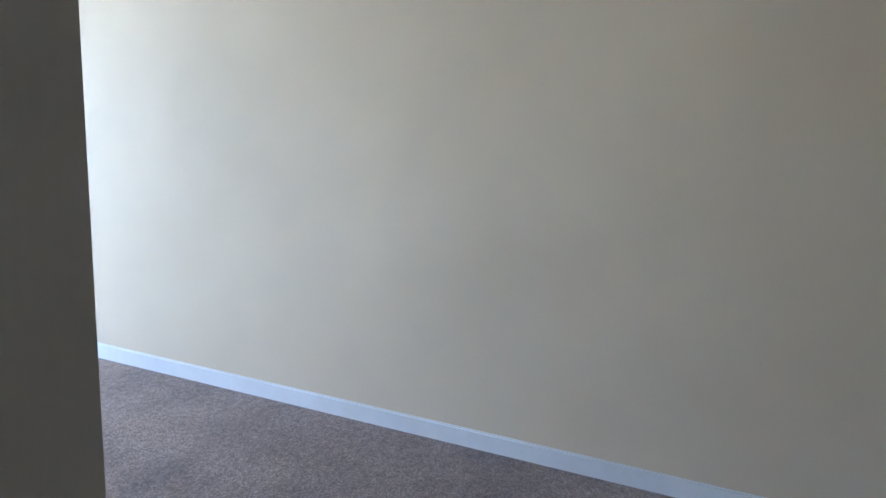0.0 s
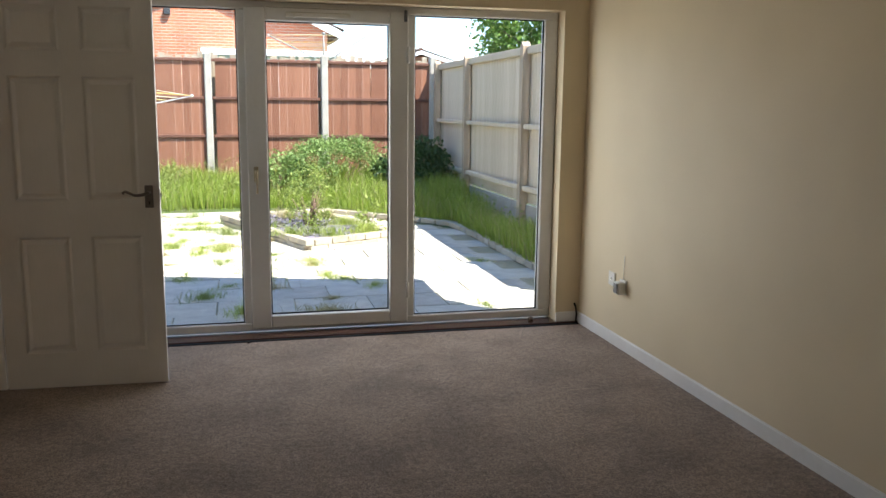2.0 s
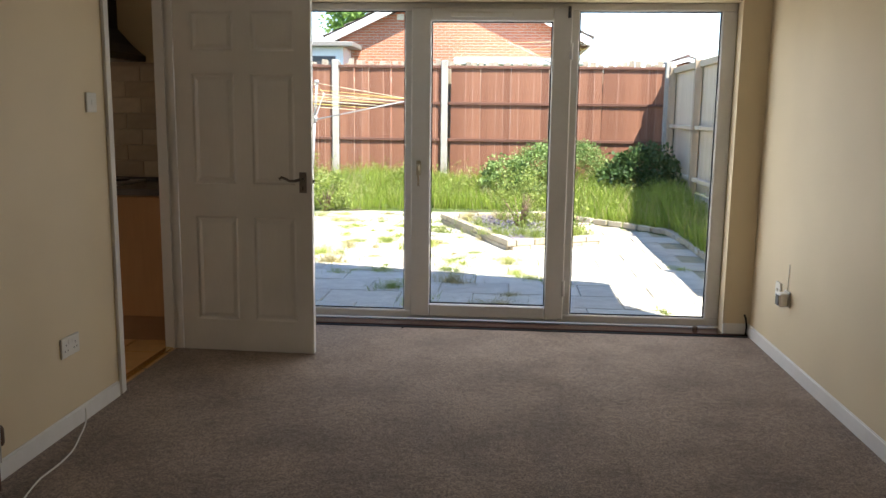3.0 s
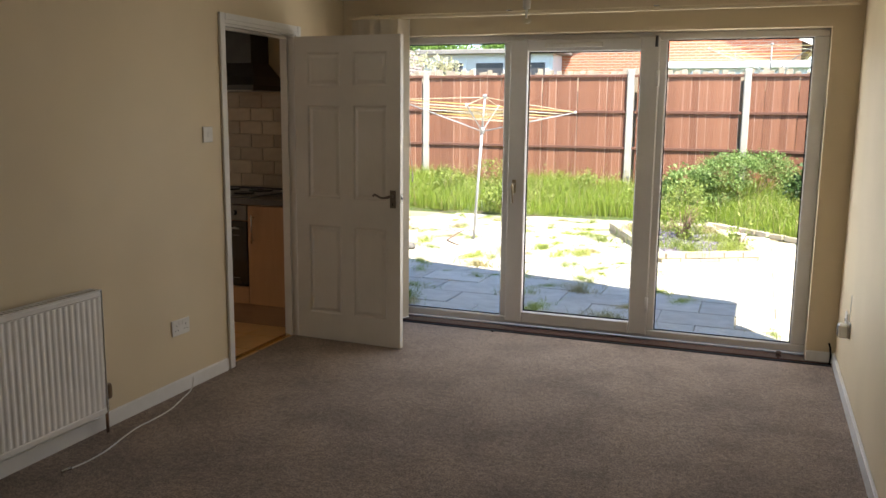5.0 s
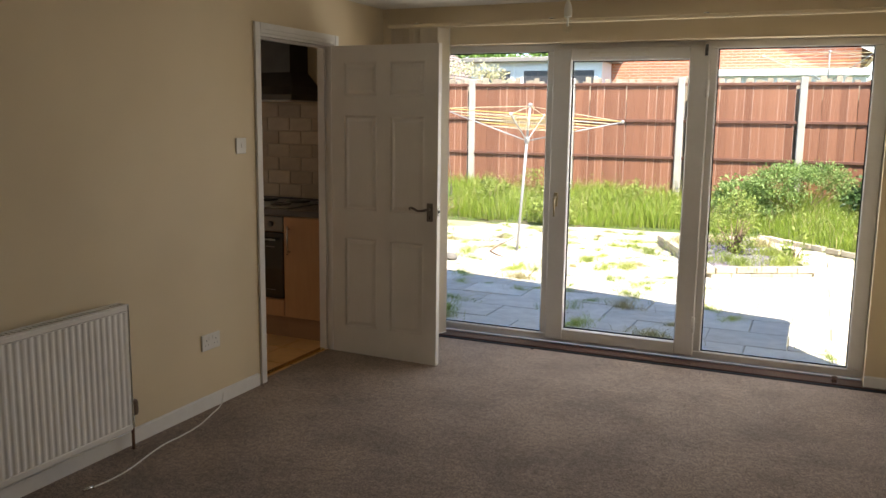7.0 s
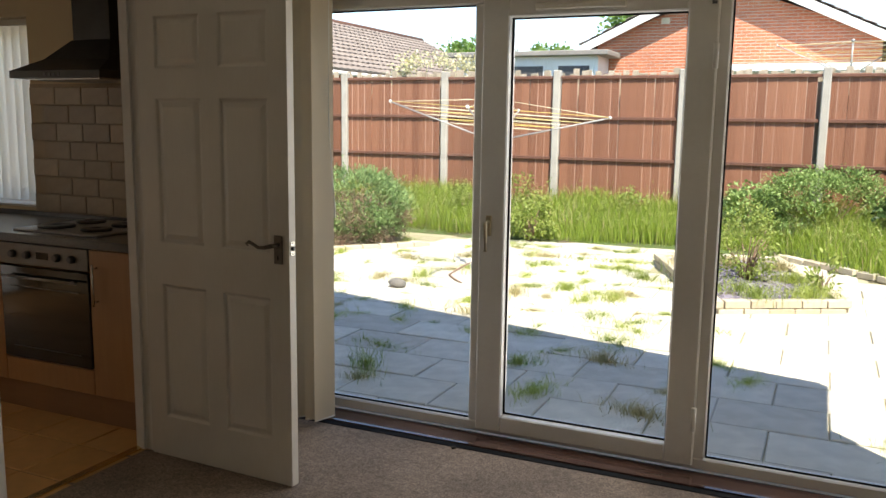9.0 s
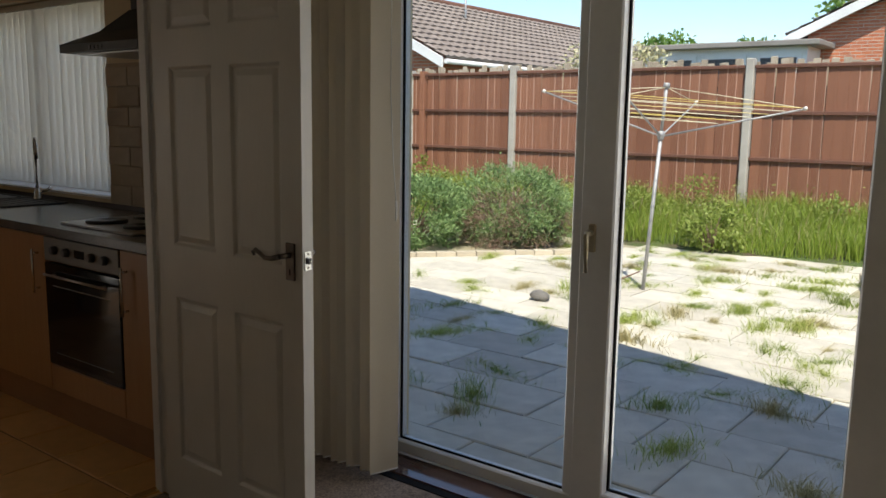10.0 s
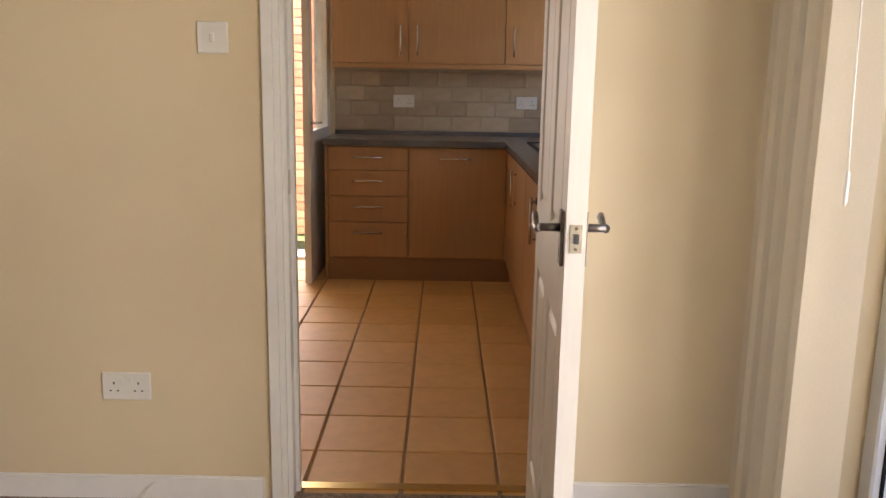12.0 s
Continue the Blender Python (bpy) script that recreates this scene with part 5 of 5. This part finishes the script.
def rotary(at, turn, hub, tip, reach, label, lean=0.0):
    ob = thing("rotary_dryer", pose(*at, 0, lean, turn), label, "rotary dryer")
    part("pole", tube(bmesh.new(), (0, 0, -0.2), (0, 0, hub), 0.018, n=12), GALV, ob)
    part("upper_pole", tube(bmesh.new(), (0, 0, hub), (0, 0, tip + 0.12), 0.015, n=12), GALV, ob)
    part("hub", lathe(bmesh.new(), [(0.022, -0.04), (0.032, -0.03), (0.032, 0.03), (0.022, 0.04)], (0, 0, hub), 14), GALV, ob, "grey hub")
    part("top_cap", lathe(bmesh.new(), [(0.016, 0.0), (0.03, 0.01), (0.03, 0.04), (0.016, 0.05)], (0, 0, tip + 0.1), 12), GALV, ob)
    arms = [(math.cos(i * math.pi / 2), math.sin(i * math.pi / 2)) for i in range(4)]
    for c, s in arms:
        part("arm", tube(bmesh.new(), (0.03 * c, 0.03 * s, hub), (reach * c, reach * s, tip), 0.008, n=8), GALV, ob)
        part("arm_tip", tube(bmesh.new(), (reach * c, reach * s, tip), (reach * 1.02 * c, reach * 1.02 * s, tip + 0.015), 0.016, n=8), PLASTIC, ob, "white arm tip")
    for k in range(6):
        f = 0.42 + 0.114 * k
        bm = bmesh.new()
        for (c0, s0), (c1, s1) in zip(arms, arms[1:] + arms[:1]):
            z = hub + (tip - hub) * f
            tube(bm, (reach * f * c0, reach * f * s0, z + 0.012), (reach * f * c1, reach * f * s1, z + 0.012), 0.0032, n=5, caps=False)
        part("line", bm, LINE if k % 2 else WHITELINE, ob, "yellow washing line" if k % 2 else "white washing line")
    bm = bmesh.new()
    for c, s in arms:
        tube(bm, (0, 0, tip + 0.11), (reach * 0.97 * c, reach * 0.97 * s, tip + 0.01), 0.0035, n=5)
    part("stay_line", bm, WHITELINE, ob)
    return ob


rotary((-0.545, 4.5, -0.12), 8, 1.41, 1.72, 1.14, "galvanised rotary clothes dryer with yellow lines, leaning on the patio", 3.6)
rotary((2.95, 12.0, 0.2), 32, 2.1, 2.55, 1.3, "rotary clothes dryer in the garden behind the fence")

# ---- raised bed, edgings ----
BEDBRICK = tinted("buff_bed_brick", (0.44, 0.38, 0.28), (0.60, 0.53, 0.41), 20.0, 0.9, 0.5, 0.004, grain=0.45)
SLATE = tinted("purple_slate_chips", (0.13, 0.115, 0.15), (0.30, 0.27, 0.33), 30.0, 0.7, island=True)
bbm = boxes((-0.110, 0.110, -0.05, 0.05, 0, 0.066), bevel=0.005)
brick_mesh = mesh_of("brick", bbm, BEDBRICK)
bed = thing("raised_bed", pose(0, 0, -0.145), "low raised bed of buff bricks filled with purple slate chips", "flower bed")
corners = [(1.90, 3.78), (2.90, 4.32), (2.25, 6.55), (0.98, 6.16)]
for (x0, y0), (x1, y1) in zip(corners, corners[1:] + corners[:1]):
    ln, a = math.hypot(x1 - x0, y1 - y0), math.degrees(math.atan2(y1 - y0, x1 - x0))
    for c in range(2):
        n = int(ln / 0.222)
        for i in range(n):
            f = (i + 0.5 + (0.25 if c else 0)) / n
            if f > 1:
                continue
            piece("brick", brick_mesh, bed, pose(x0 + (x1 - x0) * f, y0 + (y1 - y0) * f, 0.0 + c * 0.072, rf.uniform(-1.5, 1.5), rf.uniform(-1.5, 1.5), a + rf.uniform(-2.5, 2.5)))
part("soil", prism(bmesh.new(), [(1.93, 3.88), (2.80, 4.36), (2.2, 6.47), (1.06, 6.12)], -0.02, 0.09, "z"), speckled("dark_bed_soil", (0.10, 0.085, 0.07), (0.17, 0.145, 0.12), 40.0, 0.95), bed)
bm = bmesh.new()
for i in range(700):
    u, v = rf.random(), rf.random()
    p0, p1 = Vector((1.93, 3.88)).lerp(Vector((2.80, 4.36)), u), Vector((1.06, 6.12)).lerp(Vector((2.2, 6.47)), u)
    c = p0.lerp(p1, v)
    r = rf.uniform(0.018, 0.04)
    q = Euler((rf.uniform(-0.5, 0.5), rf.uniform(-0.5, 0.5), rf.uniform(0, 6.28))).to_matrix()
    vs = [bm.verts.new(Vector((c.x, c.y, 0.098)) + q @ Vector((dx * r, dy * r * 0.7, dz * 0.006))) for dx in (-1, 1) for dy in (-1, 1) for dz in (-1, 1)]
    for f in ((0, 1, 3, 2), (4, 6, 7, 5), (0, 4, 5, 1), (2, 3, 7, 6), (0, 2, 6, 4), (1, 5, 7, 3)):
        bm.faces.new([vs[j] for j in f])
chips = part("slate_chips", bm, SLATE, bed, "purple-grey slate chips")
chips["kind"] = "stuff"
edge1 = thing("brick_edging", pose(0, 0, -0.135), "row of bricks edging the rosemary bed", "edging")
for i in range(14):
    f = i / 13
    piece("brick", brick_mesh, edge1, pose(-3.95 + 1.95 * f, 3.75 + 2.25 * f, 0, rf.uniform(-2, 2), rf.uniform(-2, 2), 49 + rf.uniform(-4, 4)))
edge2 = thing("lawn_edging", pose(0, 0, -0.135), "timber and brick edging along the lawn", "edging")
line = [(3.97, 0.9), (3.98, 2.0), (3.98, 3.2), (3.98, 4.4), (3.93, 5.35), (3.45, 5.95), (2.9, 6.55), (2.2, 7.2)]
for (x0, y0), (x1, y1) in zip(line, line[1:]):
    ln, a = math.hypot(x1 - x0, y1 - y0), math.degrees(math.atan2(y1 - y0, x1 - x0))
    n = max(1, int(ln / 0.222))
    for i in range(n):
        f = (i + 0.5) / n
        piece("brick", brick_mesh, edge2, pose(x0 + (x1 - x0) * f, y0 + (y1 - y0) * f, 0.01, rf.uniform(-3, 3), rf.uniform(-3, 3), a + rf.uniform(-4, 4)))

rock = thing("boulder", pose(-1.03, 3.5, -0.125), "rounded grey stone lying on the patio", "stone")
bm = lathe(bmesh.new(), [(0.05, 0.0), (0.105, 0.03), (0.115, 0.07), (0.08, 0.12), (0.03, 0.14)], n=14)
for v in bm.verts:
    v.co *= 0.62 * (1 + 0.25 * noise.noise(v.co * 9))
    v.co.x *= 1.3
part("body", bm, speckled("grey_stone", (0.11, 0.105, 0.10), (0.20, 0.19, 0.175), 40.0, 0.9), rock)
stick = thing("fallen_branch", pose(-0.72, 4.25, -0.118), "thin bent dry branch lying on the patio", "branch")
part("stem", hose(bmesh.new(), [(0.12, 0.3, 0.16), (0.0, 0.12, 0.09), (-0.1, 0.0, 0.012), (0.05, -0.2, 0.012), (0.2, -0.36, 0.015)], [0.006, 0.009, 0.011, 0.010, 0.006], 6), TWIG, stick)

# ---- houses beyond ----


def tiled_slope(name, x0, z0, x1, z1, y0, y1, parent, course=0.33, wide=0.3):
    """Overlapping tiles on a slope that climbs from (x0, z0) to (x1, z1), the ridge running along y."""
    ln = math.hypot(x1 - x0, z1 - z0)
    ux, uz = (x1 - x0) / ln, (z1 - z0) / ln
    nx, nz = (-uz, ux) if ux > 0 else (uz, -ux)
    verts, faces = [], []
    for r in range(int(ln / course) + 1):
        y = y0 + (0.15 if r % 2 else 0.0) - 0.15
        while y < y1:
            a, b = max(y, y0), min(y + wide - 0.012, y1)
            if b > a:
                s0, s1 = r * course - 0.03, min((r + 1) * course + 0.02, ln)
                k = len(verts)
                for s, t in ((s0, 0.055), (s1, 0.02)):
                    for yy, w in ((a, 0.0), ((a + b) / 2, 0.025), (b, 0.0)):
                        verts.append((x0 + ux * s + nx * (t + w), yy, z0 + uz * s + nz * (t + w)))
                for yy in (a, b):
                    verts.append((x0 + ux * s0 + nx * 0.01, yy, z0 + uz * s0 + nz * 0.01))
                faces += [(k, k + 1, k + 4, k + 3), (k + 1, k + 2, k + 5, k + 4), (k, k + 6, k + 7, k + 2, k + 1)]
            y += wide
    me = bpy.data.meshes.new(name)
    me.from_pydata(verts, [], faces)
    me.materials.append(ROOFTILE)
    ob = new(name, me)
    ob.parent = parent
    ob["kind"] = "stuff"
    return ob


def bungalow(at, half, eave, pitch, depth, label, tiles=True):
    """A brick bungalow, gable towards -y, x across, its own origin at the middle of the gable's foot."""
    ob = thing("bungalow", pose(*at), label, "house")
    apex = eave + half * pitch
    w = half - 0.35
    part("wall", prism(bmesh.new(), [(-w, -0.2), (w, -0.2), (w, eave + 0.2), (0, eave + w * pitch - 0.12), (-w, eave + 0.2)], 0.0, depth, "y"), BRICK, ob)
    for s in (-1, 1):
        part("roof_deck", prism(bmesh.new(), [(s * half, eave), (0, apex), (0, apex + 0.1), (s * half, eave + 0.1)], -0.3, depth + 0.3, "y"), FENCERAIL, ob)
        tiled_slope("roof_tiles", s * (half + 0.03), eave + 0.10, 0.0, apex + 0.12, -0.32, depth + 0.3, ob)
        part("barge_board", prism(bmesh.new(), [(s * half, eave - 0.12), (0, apex - 0.14), (0, apex + 0.08), (s * half, eave + 0.10)], -0.36, -0.31, "y"), WHITEPAINT, ob, "white painted barge board")
        part("gutter", tube(bmesh.new(), (s * (half + 0.06), -0.3, eave + 0.02), (s * (half + 0.06), depth + 0.3, eave + 0.02), 0.055, n=10), WHITEPAINT, ob, "white gutter")
    hose_bm = tube(bmesh.new(), (0, -0.3, apex + 0.14), (0, depth + 0.3, apex + 0.14), 0.10, n=10)
    part("ridge", hose_bm, FENCERAIL, ob)
    return ob


b1 = bungalow((0.40, 18.3, 0.2), 3.65, 3.15, 0.475, 9.0, "red brick bungalow with white barge boards and tiled roof")
part("flue", boxes((-0.95, -0.78, -0.12, 0.0, 3.55, 3.72), bevel=0.02), DARKPLASTIC, b1, "dark wall flue")
part("vent", boxes((-1.7, -1.5, -0.03, 0.0, 3.75, 3.9)), PALEWOOD, b1, "pale wall vent")
lean = part("lean_to", boxes((0.2, 3.4, -1.6, -0.001, -0.2, 2.45)), WHITEPAINT, b1, "white lean-to with a flat roof")
part("lean_to_roof", boxes((0.0, 3.5, -1.8, -0.001, 2.45, 2.62), bevel=0.02), WHITEPAINT, b1)
part("window", boxes((0.5, 1.8, -1.62, -1.601, 1.3, 2.25)), DARKPLASTIC, lean, "dark window of the lean-to")
part("window", boxes((2.0, 3.2, -1.62, -1.601, 1.3, 2.25)), DARKPLASTIC, lean, "dark window of the lean-to")
b2 = bungalow((-12.5, 12.3, 0.0), 3.8, 2.62, 0.50, 15.0, "brick bungalow with a weathered concrete tile roof")
part("stay_pole", tube(bmesh.new(), (1.2, 4.0, 3.6), (1.2, 4.0, 5.0), 0.03, n=8), GALV, b2, "thin metal pole on the roof")
gar = thing("garage", pose(-4.2, 17.2, 0.2), "flat-roofed garage with white window frames", "garage")
part("wall", boxes((-2.2, 1.6, 0, 4.0, -0.2, 2.92)), WHITEPAINT, gar, "white painted wall")
part("fascia", boxes((-2.4, 1.9, -0.25, 4.2, 2.92, 3.05), bevel=0.02), speckled("grey_fascia", (0.20, 0.18, 0.16), (0.28, 0.26, 0.24), 12.0), gar, "grey flat roof edge")
for x in (-1.9, -0.7, 0.5):
    g = part("window_frame", boxes((x, x + 1.0, -0.04, -0.001, 1.7, 2.80)), WHITEPAINT, gar, "white window frame")
    part("pane", boxes((x + 0.1, x + 0.9, -0.05, -0.041, 1.8, 2.68)), DARKPLASTIC, g, "dark window pane")
bungalow((11.5, 42.0, 0.2), 3.4, 3.3, 0.30, 8.0, "far brick bungalow with a low brown roof")

# brick side wall seen through the back doorway
outw = thing("garden_wall", pose(-5.3, -2.4, -0.15), "red brick wall outside the back door", "wall")
wb = mesh_of("brick", boxes((-0.1075, 0.1075, -0.05, 0.05, 0, 0.065)), tinted("red_wall_brick", (0.40, 0.14, 0.07), (0.56, 0.24, 0.13), 20.0, 0.9, 0.4, 0.003, grain=0.4))
part("core", boxes((-0.15, 0.045, -1.6, 1.6, 0, 2.6)), CONCRETE, outw, "pale mortar bed of the wall")
for r in range(34):
    for k in range(6):
        piece("brick", wb, outw, pose(0.001, -0.56 + k * 0.225 + (0.112 if r % 2 else 0), 0.01 + r * 0.075, 0, 0, 90))

# ---- patio slabs ----
SLAB = tinted("buff_concrete_slab", (0.54, 0.50, 0.42), (0.70, 0.66, 0.56), 7.0, 0.9, 0.35, 0.004, grain=0.65, detail=9.0)
patio = setting("patio", boxes((-6.8, 3.95, 0.121, 7.2, -0.30, -0.136)), speckled("patio_joint_sand", (0.26, 0.24, 0.15), (0.40, 0.36, 0.24), 50.0, 0.95), "sandy bed of the paved patio", "patio")
sbm = boxes((-0.296, 0.296, -0.221, 0.221, -0.05, 0.0))
bmesh.ops.bevel(sbm, geom=[e for e in sbm.edges if all(v.co.z > -0.02 for v in e.verts)], offset=0.006, segments=1, affect="EDGES")
slab_mesh = mesh_of("slab", sbm, SLAB)


def inside_bed(x, y):
    return all((b[0] - a[0]) * (y - a[1]) - (b[1] - a[1]) * (x - a[0]) > 0.12 for a, b in zip(corners, corners[1:] + corners[:1]))


for r in range(16):
    y = 0.10 + 0.225 + r * 0.45
    x = -6.22 + (0.0 if r % 2 else 0.30)
    while x < 3.75:
        behind = 0.2 < (y - 3.75) - (x + 3.95) * 1.154 < 2.6 and x < -2.0 and y > 3.9
        if y < lawn_edge(x) - 0.05 and not inside_bed(x, y) and not behind and x < 3.72:
            piece("slab", slab_mesh, patio, pose(x + rf.uniform(-0.004, 0.004), y + rf.uniform(-0.004, 0.004), -0.122 + rf.uniform(-0.005, 0.004), rf.uniform(-0.5, 0.5), rf.uniform(-0.4, 0.4), rf.uniform(-0.4, 0.4)))
        x += 0.60

# ---- tiles, laid one by one ----
def tile_mesh(name, lx, ly, lz, bevel, mat):
    bm = boxes((-lx / 2, lx / 2, -ly / 2, ly / 2, 0, lz))
    bmesh.ops.bevel(bm, geom=[e for e in bm.edges if all(v.co.z > lz / 2 for v in e.verts)], offset=bevel, segments=1, affect="EDGES")
    return mesh_of(name, bm, mat)


ft = tile_mesh("floor_tile", 0.303, 0.304, 0.010, 0.003, FLOORTILE)
rnd = random.Random(8)
for i in range(11):
    for k in range(8):
        x, y = -0.345 + 0.156 - i * 0.312, -0.955 + 0.157 - k * 0.314
        if x > BX + 0.1 and not (y > -0.70):
            piece("floor_tile", ft, kfloor, pose(x, y, -0.010 + rnd.uniform(0, 0.0012), rnd.uniform(-0.1, 0.1), rnd.uniform(-0.1, 0.1), 90 * rnd.randint(0, 3) + rnd.uniform(-0.15, 0.15)))
sb = setting("splashback", boxes((BX, BX + 0.006, -1.91, FACE - 0.006, 0.932, 1.38)), WALLGROUT, "pale grouted bed of the tiled splashback", "splashback")
wtile = tile_mesh("wall_tile", 0.197, 0.097, 0.009, 0.003, WALLTILE)
for r in range(5):
    z = 0.985 + r * 0.1005
    if z > 1.36:
        continue
    for k in range(9):
        y = -1.80 + k * 0.2005 + (0.1 if r % 2 else 0.0)
        if -1.91 < y - 0.05 and y + 0.1 < FACE:
            piece("wall_tile", wtile, sb, Matrix.Translation((BX + 0.003, y, z)) @ Matrix(((0, 0, 1, 0), (1, 0, 0, 0), (0, 1, 0, 0), (0, 0, 0, 1))))
sb2 = setting("splashback", boxes((KX1 + 0.002, -0.102, FACE - 0.006, FACE, 0.932, 1.655), (BX + 0.012, KX0 - 0.002, FACE - 0.006, FACE, 0.932, 1.38)), WALLGROUT, "pale grouted bed of the tiles behind the hob", "splashback")
for r in range(7):
    z = 0.985 + r * 0.1005
    for k in range(8):
        x = -1.40 + k * 0.2005 + (0.1 if r % 2 else 0.0)
        if x + 0.1 < -0.1 and z < 1.62:
            piece("wall_tile", wtile, sb2, Matrix.Translation((x, FACE - 0.003, z)) @ Matrix(((1, 0, 0, 0), (0, 0, -1, 0), (0, 1, 0, 0), (0, 0, 0, 1))))
